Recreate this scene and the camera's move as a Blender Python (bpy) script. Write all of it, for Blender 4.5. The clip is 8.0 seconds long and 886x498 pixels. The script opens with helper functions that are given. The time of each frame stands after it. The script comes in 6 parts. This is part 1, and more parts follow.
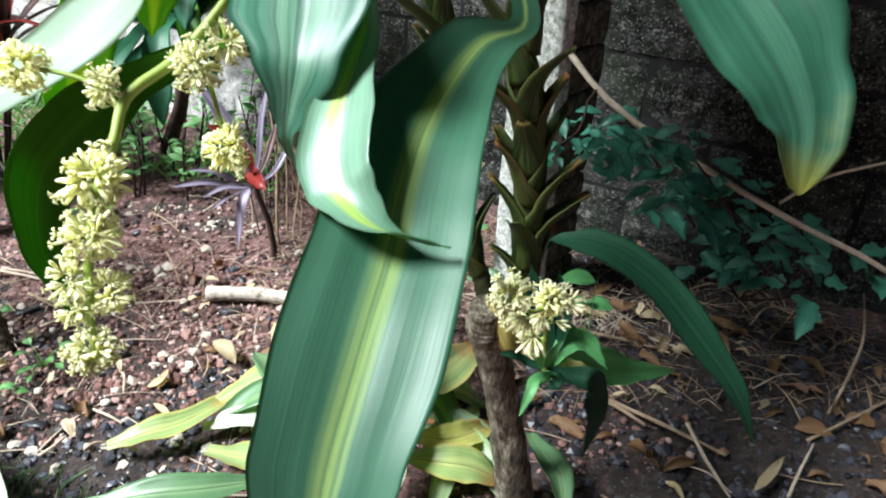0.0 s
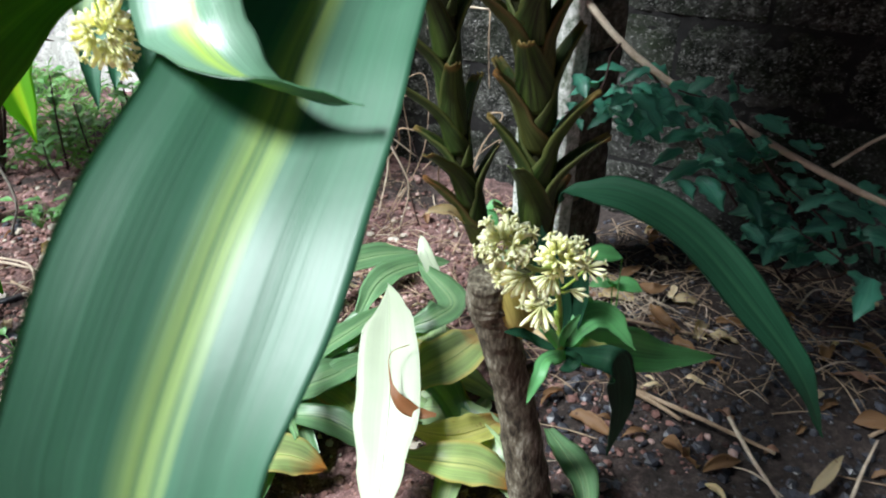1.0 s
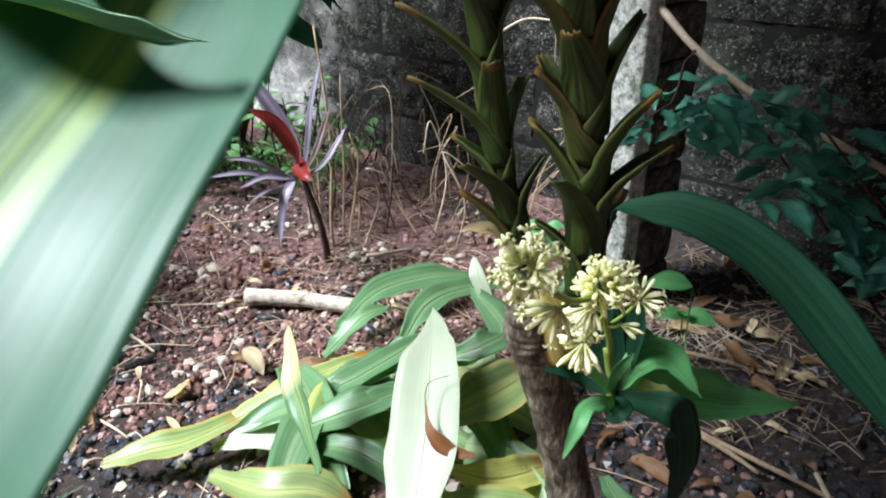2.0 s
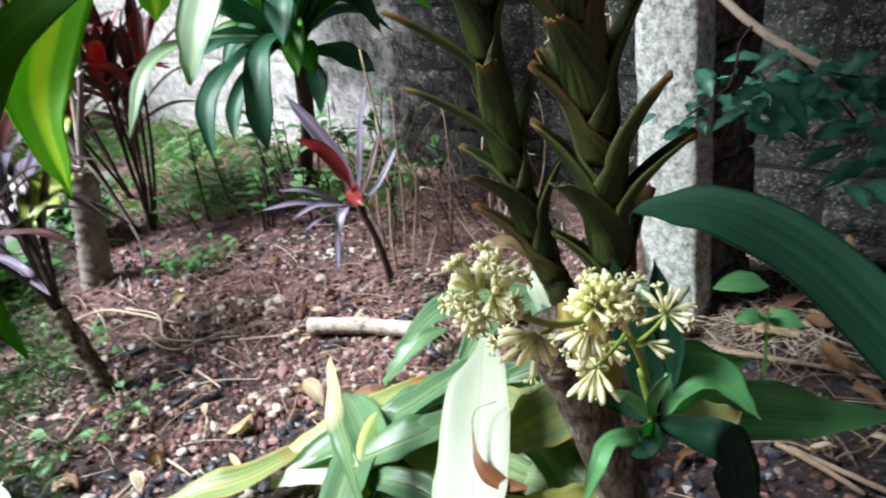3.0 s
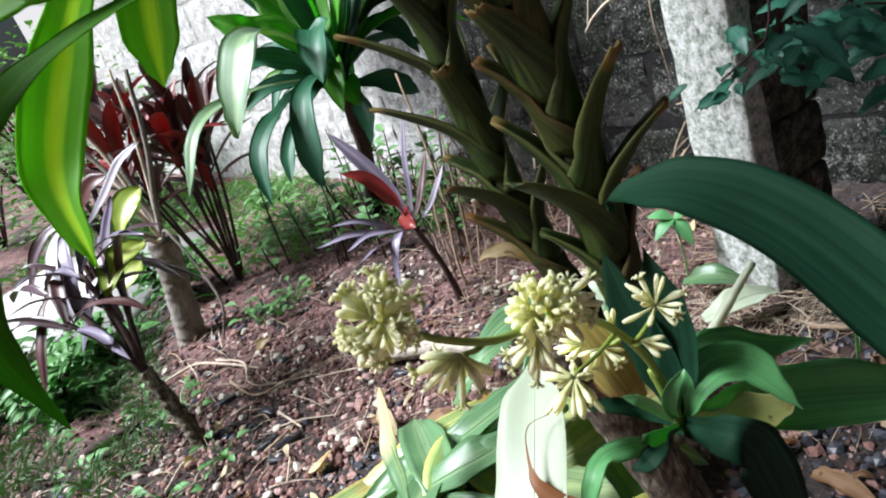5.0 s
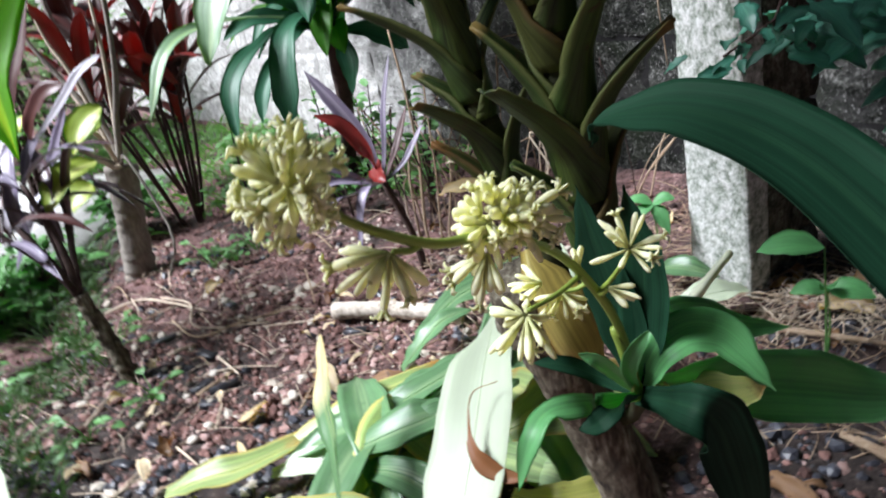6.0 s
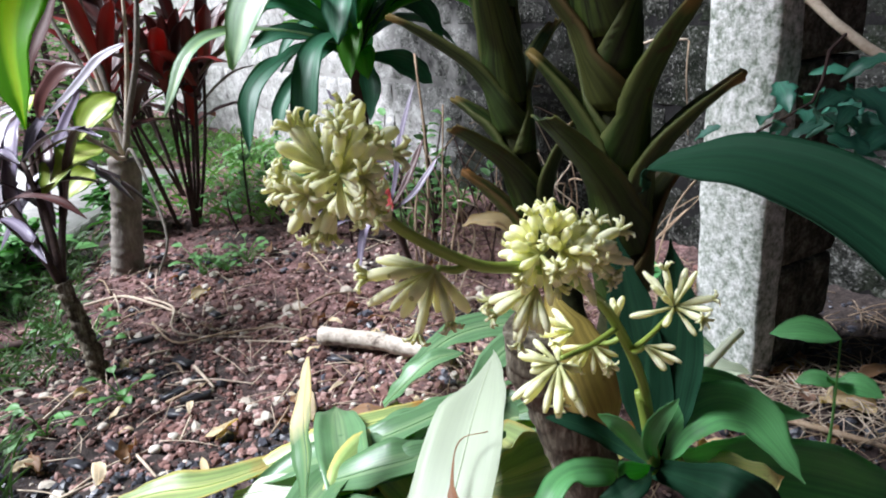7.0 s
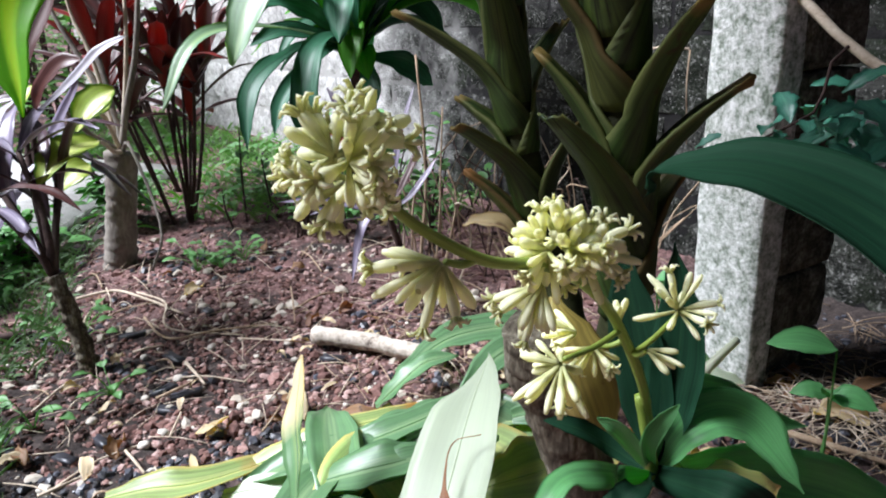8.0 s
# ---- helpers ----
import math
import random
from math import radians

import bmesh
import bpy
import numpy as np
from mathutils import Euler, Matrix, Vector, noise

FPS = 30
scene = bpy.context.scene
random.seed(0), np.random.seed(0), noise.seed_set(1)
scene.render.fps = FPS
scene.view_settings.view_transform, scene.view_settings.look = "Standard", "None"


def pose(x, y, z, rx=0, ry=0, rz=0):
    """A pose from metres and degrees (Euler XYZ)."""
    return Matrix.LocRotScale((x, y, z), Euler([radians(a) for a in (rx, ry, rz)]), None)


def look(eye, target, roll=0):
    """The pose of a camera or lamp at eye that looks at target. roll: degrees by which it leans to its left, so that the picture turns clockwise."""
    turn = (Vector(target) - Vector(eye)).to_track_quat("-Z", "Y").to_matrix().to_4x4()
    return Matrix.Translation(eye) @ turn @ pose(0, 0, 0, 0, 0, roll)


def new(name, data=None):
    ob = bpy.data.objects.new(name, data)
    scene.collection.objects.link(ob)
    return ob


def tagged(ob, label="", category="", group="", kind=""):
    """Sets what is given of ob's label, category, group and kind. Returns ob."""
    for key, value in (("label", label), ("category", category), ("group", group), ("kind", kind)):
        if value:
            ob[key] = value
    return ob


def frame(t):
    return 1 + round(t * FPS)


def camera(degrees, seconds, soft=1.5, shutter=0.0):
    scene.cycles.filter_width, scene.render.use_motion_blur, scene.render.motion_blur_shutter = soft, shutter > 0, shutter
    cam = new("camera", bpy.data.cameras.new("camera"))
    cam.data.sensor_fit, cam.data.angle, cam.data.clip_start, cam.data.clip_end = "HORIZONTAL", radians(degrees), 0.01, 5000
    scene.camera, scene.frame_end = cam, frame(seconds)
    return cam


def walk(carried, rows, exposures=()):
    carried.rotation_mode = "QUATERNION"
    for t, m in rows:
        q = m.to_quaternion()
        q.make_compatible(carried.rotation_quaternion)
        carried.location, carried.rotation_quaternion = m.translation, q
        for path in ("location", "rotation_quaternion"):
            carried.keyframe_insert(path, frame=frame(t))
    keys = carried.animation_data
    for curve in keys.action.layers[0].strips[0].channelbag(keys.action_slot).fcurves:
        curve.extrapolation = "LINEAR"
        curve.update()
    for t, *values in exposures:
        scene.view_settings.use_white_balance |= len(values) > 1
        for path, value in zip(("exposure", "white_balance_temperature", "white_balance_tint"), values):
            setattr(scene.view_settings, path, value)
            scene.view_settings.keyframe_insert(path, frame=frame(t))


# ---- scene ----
cam = camera(64.8, 8.0, soft=2.0, shutter=0.5)
PATH = [
    (0, (0.054, 0.026, 0.994), (0.0, 1.782, 0.038), 3.3),
    (0.5, (0.069, 0.072, 0.937), (-0.028, 1.84, 0.008), 1.0),
    (1, (0.093, 0.14, 0.881), (-0.041, 1.89, -0.077), 1.3),
    (1.5, (0.104, 0.187, 0.855), (-0.155, 1.942, -0.07), 1.5),
    (3, (0.193, 0.298, 0.813), (-0.419, 2.001, -0.038), -8.6),
    (3.5, (0.228, 0.317, 0.809), (-0.57, 1.97, 0.016), -15.4),
    (4, (0.266, 0.322, 0.813), (-0.574, 1.969, 0.051), -18.6),
    (5.5, (0.282, 0.382, 0.745), (-0.618, 2.004, -0.003), -21.1),
    (6, (0.262, 0.4, 0.71), (-0.565, 2.029, -0.103), -12.9),
    (6.5, (0.228, 0.408, 0.696), (-0.506, 2.12, -0.034), -3.0),
    (7, (0.227, 0.416, 0.692), (-0.577, 2.106, -0.015), -4.3),
    (7.5, (0.223, 0.419, 0.686), (-0.576, 2.116, -0.01), -3.3),
    (8, (0.221, 0.417, 0.687), (-0.568, 2.117, -0.01), -2.6),
]
walk(cam, [(t, look(eye, target, roll)) for t, eye, target, roll in PATH], exposures=[(0.0, 0.8, 5850, 5), (0.7, 0.8, 5850, 5), (1.5, 0.64, 5780, 6), (3.0, 0.66, 5780, 10), (5.5, 0.67, 5780, 10), (6.5, 0.55, 5720, 12), (8.0, 0.55, 5720, 12)])



# ---- light ----
world = bpy.data.worlds.new("world")
scene.world = world
world.use_nodes = True
wn, wl = world.node_tree.nodes, world.node_tree.links
sky = wn.new("ShaderNodeTexSky")
sky.sky_type, sky.sun_disc = "NISHITA", False
sky.sun_elevation, sky.sun_rotation = radians(51), radians(-105)
sky.air_density, sky.dust_density = 1.0, 2.5
wn["Background"].inputs["Strength"].default_value = 0.008
wl.new(sky.outputs[0], wn["Background"].inputs["Color"])
sun_data = bpy.data.lights.new("sun", "SUN")
sun_data.energy, sun_data.angle, sun_data.color = 7.2, radians(23), (1.0, 0.97, 0.93)
sun = new("sun", sun_data)
sun.matrix_world = look((-6.0, -2.3, 8.0), (0, 0, 0))

# ---- materials ----
def nodes_of(name):
    m = bpy.data.materials.new(name)
    m.use_nodes = True
    t = m.node_tree
    return m, t.nodes, t.links, t.nodes["Principled BSDF"]


def ramp(n, stops):
    r = n.new("ShaderNodeValToRGB")
    e = r.color_ramp.elements
    while len(e) < len(stops):
        e.new(0.5)
    for el, (p, c) in zip(e, stops):
        el.position, el.color = p, (*c, 1.0)
    return r


def noise_tex(n, l, vec, scale, detail=6.0, rough=0.6):
    k = n.new("ShaderNodeTexNoise")
    k.inputs["Scale"].default_value, k.inputs["Detail"].default_value, k.inputs["Roughness"].default_value = scale, detail, rough
    if vec is not None:
        l.new(vec, k.inputs["Vector"])
    return k


def mixed(n, l, fac, a, b, mode="MIX"):
    k = n.new("ShaderNodeMix")
    k.data_type, k.blend_type = "RGBA", mode
    for sock, v in ((k.inputs[0], fac), (k.inputs[6], a), (k.inputs[7], b)):
        if isinstance(v, (int, float)):
            sock.default_value = v
        elif isinstance(v, tuple):
            sock.default_value = (*v, 1.0)
        else:
            l.new(v, sock)
    return k.outputs[2]


def math_node(n, l, op, a, b=0.0):
    k = n.new("ShaderNodeMath")
    k.operation = op
    for sock, v in ((k.inputs[0], a), (k.inputs[1], b)):
        if isinstance(v, (int, float)):
            sock.default_value = v
        else:
            l.new(v, sock)
    return k.outputs[0]


def bump_on(n, l, bsdf, height, strength, distance):
    k = n.new("ShaderNodeBump")
    k.inputs["Strength"].default_value, k.inputs["Distance"].default_value = strength, distance
    l.new(height, k.inputs["Height"])
    l.new(k.outputs[0], bsdf.inputs["Normal"])


def speckled(name, stops, scale=40.0, fine=220.0, rough=0.9, bump=0.5, dist=0.004, island=0.0, spec=0.3, stretch=(1, 1, 1)):
    """Earth, bark, stone and dry stuff: a coarse and a fine noise through one ramp, with relief."""
    m, n, l, p = nodes_of(name)
    co = n.new("ShaderNodeTexCoord").outputs["Object"]
    mp = n.new("ShaderNodeMapping")
    mp.inputs["Scale"].default_value = stretch
    l.new(co, mp.inputs["Vector"])
    co = mp.outputs[0]
    a, b = noise_tex(n, l, co, scale), noise_tex(n, l, co, fine)
    v = math_node(n, l, "ADD", math_node(n, l, "MULTIPLY", a.outputs[0], 0.6), math_node(n, l, "MULTIPLY", b.outputs[0], 0.4))
    if island:
        g = n.new("ShaderNodeNewGeometry").outputs["Random Per Island"]
        v = math_node(n, l, "ADD", math_node(n, l, "MULTIPLY", v, 1 - island), math_node(n, l, "MULTIPLY", g, island))
    r = ramp(n, stops)
    l.new(v, r.inputs[0])
    l.new(r.outputs[0], p.inputs["Base Color"])
    p.inputs["Roughness"].default_value, p.inputs["Specular IOR Level"].default_value = rough, spec
    bump_on(n, l, p, v, bump, dist)
    return m


def leaf_stuff(name, blade, stripe=None, edge=None, back=None, gloss=0.34, through_light=0.35, stripe_at=(0.36, 0.64), tip=None, tip_at=0.85, spots=None, coat=0.15, coat_rough=0.38, coat_ior=1.5, mottling=0.12, spec=0.5, streak=0.35):
    """A leaf: the blade's colour along the veins, a paler stripe down the middle, a tinted edge, a withered or shaded
    tip, and light that comes through.
    """
    m, n, l, p = nodes_of(name)
    uv = n.new("ShaderNodeUVMap").outputs[0]
    sep = n.new("ShaderNodeSeparateXYZ")
    l.new(uv, sep.inputs[0])
    u, v = sep.outputs[0], sep.outputs[1]
    rnd = n.new("ShaderNodeObjectInfo").outputs["Random"]
    veins = n.new("ShaderNodeMapping")
    veins.inputs["Scale"].default_value = (17, 0.9, 1)
    l.new(uv, veins.inputs["Vector"])
    off = n.new("ShaderNodeCombineXYZ")
    l.new(math_node(n, l, "MULTIPLY", rnd, 40.0), off.inputs[0])
    l.new(math_node(n, l, "MULTIPLY", rnd, 17.0), off.inputs[1])
    l.new(off.outputs[0], veins.inputs["Location"])
    fine = noise_tex(n, l, veins.outputs[0], 1.0, 5.0, 0.6)
    co = n.new("ShaderNodeTexCoord").outputs["Object"]
    broad = noise_tex(n, l, co, 14.0, 4.0)
    dark = tuple(c * (1 - mottling * 1.6) for c in blade)
    lite = tuple(min(1.0, c * (1 + mottling)) for c in blade)
    vr = ramp(n, [(0.35, dark), (0.65, lite)])
    l.new(math_node(n, l, "ADD", math_node(n, l, "MULTIPLY", fine.outputs[0], 0.7), math_node(n, l, "MULTIPLY", broad.outputs[0], 0.3)), vr.inputs[0])
    col = vr.outputs[0]
    if stripe:
        a, b = stripe_at
        wob = math_node(n, l, "ADD", u, math_node(n, l, "MULTIPLY", math_node(n, l, "SUBTRACT", fine.outputs[0], 0.5), 0.16))
        sr = ramp(n, [(a - 0.05, (0, 0, 0)), (a + 0.07, (1, 1, 1)), (b - 0.07, (1, 1, 1)), (b + 0.05, (0, 0, 0))])
        l.new(wob, sr.inputs[0])
        lines = ramp(n, [(0.4, (streak, streak, streak)), (0.6, (1, 1, 1))])
        l.new(fine.outputs[0], lines.inputs[0])
        fac = n.new("ShaderNodeMix")
        fac.data_type, fac.blend_type = "RGBA", "MULTIPLY"
        fac.inputs[0].default_value = 1.0
        l.new(sr.outputs[0], fac.inputs[6])
        l.new(lines.outputs[0], fac.inputs[7])
        col = mixed(n, l, fac.outputs[2], col, stripe)
    if edge:
        away = math_node(n, l, "ABSOLUTE", math_node(n, l, "SUBTRACT", u, 0.5))
        er = ramp(n, [(0.40, (0, 0, 0)), (0.49, (1, 1, 1))])
        l.new(math_node(n, l, "ADD", away, math_node(n, l, "MULTIPLY", math_node(n, l, "SUBTRACT", broad.outputs[0], 0.5), 0.1)), er.inputs[0])
        col = mixed(n, l, er.outputs[0], col, edge)
    if tip:
        tr = ramp(n, [(tip_at - 0.1, (0, 0, 0)), (tip_at + 0.08, (1, 1, 1))])
        l.new(math_node(n, l, "ADD", v, math_node(n, l, "MULTIPLY", math_node(n, l, "SUBTRACT", broad.outputs[0], 0.5), 0.5)), tr.inputs[0])
        col = mixed(n, l, tr.outputs[0], col, tip)
    if spots:
        sp = noise_tex(n, l, co, 60.0, 3.0)
        spr = ramp(n, [(0.62, (0, 0, 0)), (0.72, (1, 1, 1))])
        l.new(sp.outputs[0], spr.inputs[0])
        col = mixed(n, l, spr.outputs[0], col, spots)
    hs = n.new("ShaderNodeHueSaturation")
    l.new(math_node(n, l, "ADD", 0.85, math_node(n, l, "MULTIPLY", rnd, 0.3)), hs.inputs["Value"])
    l.new(col, hs.inputs["Color"])
    col = hs.outputs[0]
    l.new(col, p.inputs["Base Color"])
    gl = math_node(n, l, "ADD", gloss - 0.08, math_node(n, l, "MULTIPLY", broad.outputs[0], 0.16))
    l.new(gl, p.inputs["Roughness"])
    p.inputs["Coat Weight"].default_value, p.inputs["Coat Roughness"].default_value = coat, coat_rough
    p.inputs["Coat IOR"].default_value = coat_ior
    p.inputs["Specular IOR Level"].default_value = spec
    ribs = n.new("ShaderNodeMapping")
    ribs.inputs["Scale"].default_value = (70, 1.6, 1)
    l.new(uv, ribs.inputs["Vector"])
    thin = noise_tex(n, l, ribs.outputs[0], 1.0, 2.0, 0.5)
    bump_on(n, l, p, math_node(n, l, "ADD", math_node(n, l, "ADD", fine.outputs[0], math_node(n, l, "MULTIPLY", thin.outputs[0], 0.15)), math_node(n, l, "MULTIPLY", broad.outputs[0], 1.5)), 0.3, 0.0012)
    tb = n.new("ShaderNodeBsdfTranslucent")
    glow = mixed(n, l, 1.0, col, (1.0, 1.0, 0.35), "MULTIPLY")
    br = n.new("ShaderNodeHueSaturation")
    br.inputs["Value"].default_value, br.inputs["Saturation"].default_value = 2.2, 1.1
    l.new(glow, br.inputs["Color"])
    l.new(br.outputs[0], tb.inputs["Color"])
    ms = n.new("ShaderNodeMixShader")
    ms.inputs[0].default_value = through_light
    l.new(p.outputs[0], ms.inputs[1])
    l.new(tb.outputs[0], ms.inputs[2])
    l.new(ms.outputs[0], n["Material Output"].inputs["Surface"])
    return m


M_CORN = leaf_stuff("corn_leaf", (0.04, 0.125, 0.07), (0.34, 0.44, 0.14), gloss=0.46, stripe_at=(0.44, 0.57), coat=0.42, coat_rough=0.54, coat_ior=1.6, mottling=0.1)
# darker copy of the corn leaf, with shade painted into the green
M_CORN_SHADED = leaf_stuff("corn_leaf_shaded", (0.012, 0.046, 0.023), (0.02, 0.065, 0.03), stripe_at=(0.47, 0.53), gloss=0.6, coat=0.0, through_light=0.1, mottling=0.25, spec=0.12)
M_CORN_BACK = leaf_stuff("corn_leaf_behind", (0.042, 0.16, 0.085), gloss=0.5, coat=0.1, through_light=0.3, mottling=0.25, spec=0.32)
M_CORN_FRESH = leaf_stuff("corn_leaf_fresh", (0.12, 0.34, 0.03), (0.17, 0.42, 0.04), gloss=0.48, coat=0.1, through_light=0.5, stripe_at=(0.44, 0.56), mottling=0.15, spec=0.35)
# the olive yellow-green includes the glow of light from behind
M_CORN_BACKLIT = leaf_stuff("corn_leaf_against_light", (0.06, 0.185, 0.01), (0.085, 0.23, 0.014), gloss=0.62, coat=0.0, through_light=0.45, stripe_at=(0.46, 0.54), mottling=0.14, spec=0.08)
# pale copy of the corn leaf: glare of the sun is in the colour
M_CORN_GLARE = leaf_stuff("corn_leaf_glare", (0.27, 0.42, 0.25), (0.4, 0.54, 0.3), gloss=0.36, coat=0.4, through_light=0.3)
M_CORN_STREAKED = leaf_stuff("corn_leaf_streaked", (0.05, 0.16, 0.1), (0.155, 0.29, 0.2), gloss=0.42, coat=0.35, coat_rough=0.42, stripe_at=(0.3, 0.74), mottling=0.3, streak=0.0)
M_CORN_TIPPED = leaf_stuff("corn_leaf_tipped", (0.042, 0.145, 0.085), (0.075, 0.2, 0.125), gloss=0.42, coat=0.4, coat_rough=0.42, stripe_at=(0.4, 0.6), mottling=0.25, tip=(0.2, 0.2, 0.03), tip_at=0.93, streak=0.1)
# pale blade stands for sheen, dark tip for the shade where it turns
M_CORN_CURL = leaf_stuff("corn_leaf_curling", (0.16, 0.3, 0.2), (0.36, 0.5, 0.09), gloss=0.4, coat=0.5, coat_rough=0.4, stripe_at=(0.5, 0.74), through_light=0.2, mottling=0.14, streak=0.6, tip=(0.06, 0.17, 0.07), tip_at=0.86)
# brighter copy: light from behind is put into blade and stripe
M_CORN_LIT = leaf_stuff("corn_leaf_lit", (0.2, 0.44, 0.015), (0.5, 0.66, 0.04), gloss=0.45, through_light=0.58, stripe_at=(0.34, 0.6), mottling=0.06, spec=0.3, streak=0.85)
M_CUT = leaf_stuff("cut_leaf", (0.15, 0.28, 0.135), (0.27, 0.39, 0.21), gloss=0.38, mottling=0.22, coat=0.25)
M_CUT_LIGHT = leaf_stuff("cut_leaf_light", (0.34, 0.45, 0.25), (0.48, 0.56, 0.33), gloss=0.4, mottling=0.2)
M_CUT_PALE = leaf_stuff("cut_leaf_pale", (0.47, 0.53, 0.4), gloss=0.45, coat=0.15, through_light=0.15, mottling=0.06)
M_CUT_DRYTIP = leaf_stuff("cut_leaf_dry_tip", (0.14, 0.26, 0.12), (0.36, 0.44, 0.2), gloss=0.4, tip=(0.6, 0.53, 0.36), tip_at=0.62)
M_CUT_YELLOW = leaf_stuff("cut_leaf_yellowing", (0.33, 0.42, 0.17), (0.52, 0.54, 0.24), edge=(0.5, 0.45, 0.16), gloss=0.4, tip=(0.42, 0.2, 0.04), mottling=0.2)
M_YELLOW = leaf_stuff("yellow_leaf", (0.5, 0.5, 0.16), (0.62, 0.6, 0.26), gloss=0.42, tip=(0.38, 0.2, 0.05), spots=(0.3, 0.2, 0.05))
M_RED = leaf_stuff("red_leaf", (0.062, 0.017, 0.015), (0.09, 0.026, 0.022), gloss=0.45, through_light=0.2)
M_BRIGHT_RED = leaf_stuff("bright_red_leaf", (0.22, 0.022, 0.018), gloss=0.4, through_light=0.3)
M_PURPLE = leaf_stuff("purple_leaf", (0.2, 0.17, 0.24), (0.36, 0.32, 0.4), gloss=0.32, through_light=0.12, coat=0.3)
M_BROWN_LEAF = leaf_stuff("dead_leaf", (0.24, 0.14, 0.07), gloss=0.6, spots=(0.08, 0.04, 0.02), coat=0.0)
M_RUST_LEAF = leaf_stuff("rust_leaf", (0.25, 0.11, 0.04), gloss=0.5, spots=(0.06, 0.03, 0.01), coat=0.0)
M_STRAW_LEAF = leaf_stuff("straw_leaf", (0.5, 0.42, 0.28), gloss=0.6, spots=(0.25, 0.17, 0.09), coat=0.0)
M_SHRUB = leaf_stuff("shrub_leaf", (0.085, 0.3, 0.21), (0.12, 0.36, 0.24), stripe_at=(0.46, 0.54), gloss=0.4, through_light=0.22, mottling=0.25)
M_WEED = leaf_stuff("weed_leaf", (0.14, 0.31, 0.1), gloss=0.5, through_light=0.35)
M_COVER = leaf_stuff("ground_cover", (0.2, 0.36, 0.13), gloss=0.5, through_light=0.35)
M_GRASS = leaf_stuff("grass_blade", (0.11, 0.19, 0.085), gloss=0.5, through_light=0.35)
M_STUB = leaf_stuff("leaf_base", (0.034, 0.062, 0.011), (0.062, 0.1, 0.017), edge=(0.085, 0.1, 0.024), gloss=0.55, tip=(0.17, 0.12, 0.03), tip_at=1.04, spots=(0.045, 0.036, 0.012), through_light=0.05, coat=0.05, mottling=0.55, spec=0.3, streak=0.0)
M_STUB_OLD = leaf_stuff("old_leaf_base", (0.06, 0.072, 0.016), (0.085, 0.09, 0.022), edge=(0.1, 0.07, 0.022), gloss=0.6, tip=(0.2, 0.09, 0.025), tip_at=0.95, spots=(0.035, 0.025, 0.01), through_light=0.04, coat=0.0, mottling=0.4, spec=0.25)
M_FLOWER = leaf_stuff("flower_bud", (0.6, 0.61, 0.31), gloss=0.6, through_light=0.17, coat=0.0, mottling=0.12, tip=(0.89, 0.89, 0.66), tip_at=0.42, spec=0.25)
M_STALK = leaf_stuff("flower_stalk", (0.28, 0.38, 0.06), gloss=0.45, through_light=0.1, mottling=0.15)
M_BARK = speckled("trunk_bark", [(0.38, (0.025, 0.02, 0.014)), (0.48, (0.095, 0.078, 0.054)), (0.56, (0.2, 0.178, 0.13)), (0.64, (0.4, 0.38, 0.31))], 70, 240, bump=1.0, dist=0.006, stretch=(1, 1, 0.28))
M_CANE = speckled("cane_bark", [(0.3, (0.014, 0.013, 0.006)), (0.5, (0.034, 0.038, 0.012)), (0.7, (0.065, 0.066, 0.022))], 30, 140, bump=0.6, dist=0.003, stretch=(1, 1, 2.2))
M_GREYBARK = speckled("grey_bark", [(0.3, (0.09, 0.075, 0.065)), (0.5, (0.2, 0.175, 0.15)), (0.7, (0.36, 0.33, 0.29))], 26, 130, bump=0.8, dist=0.005, stretch=(1, 1, 0.4))
M_DARKSTEM = speckled("dark_stem", [(0.3, (0.025, 0.015, 0.013)), (0.55, (0.065, 0.04, 0.035)), (0.75, (0.13, 0.085, 0.07))], 40, 150, bump=0.6, dist=0.003)
M_TWIG = speckled("dry_twig", [(0.3, (0.17, 0.11, 0.07)), (0.5, (0.33, 0.24, 0.16)), (0.7, (0.52, 0.42, 0.31))], 40, 190, bump=0.5, dist=0.002)
M_PALETWIG = speckled("pale_twig", [(0.3, (0.34, 0.26, 0.19)), (0.5, (0.52, 0.43, 0.33)), (0.7, (0.68, 0.6, 0.48))], 40, 190, bump=0.5, dist=0.002)
M_LOG = speckled("log_bark", [(0.34, (0.07, 0.05, 0.04)), (0.46, (0.38, 0.33, 0.27)), (0.6, (0.62, 0.56, 0.48))], 34, 120, bump=0.7, dist=0.004)
M_CLOD = speckled("soil_clod", [(0.25, (0.02, 0.013, 0.012)), (0.42, (0.115, 0.06, 0.051)), (0.58, (0.24, 0.132, 0.112)), (0.74, (0.46, 0.34, 0.31))], 90, 400, island=0.4, bump=0.6, dist=0.002)
M_PEBBLE = speckled("pale_pebble", [(0.25, (0.3, 0.26, 0.21)), (0.5, (0.46, 0.41, 0.34)), (0.75, (0.66, 0.62, 0.55))], 60, 300, island=0.3, bump=0.3, dist=0.001)
M_CHAR = speckled("charcoal", [(0.25, (0.012, 0.012, 0.016)), (0.5, (0.035, 0.036, 0.045)), (0.75, (0.085, 0.09, 0.115))], 60, 300, island=0.4, bump=0.4, dist=0.002, rough=0.42, spec=0.6)


# ---- making things ----
def mesh_object(name, bm, material, parent=None, label=""):
    me = bpy.data.meshes.new(name)
    bm.to_mesh(me)
    bm.free()
    for f in me.polygons:
        f.use_smooth = True
    for m in (material if isinstance(material, (list, tuple)) else (material,)):
        me.materials.append(m)
    ob = new(name, me)
    if parent is not None:
        ob.parent = parent
    if label:
        ob["label"] = label
    return ob


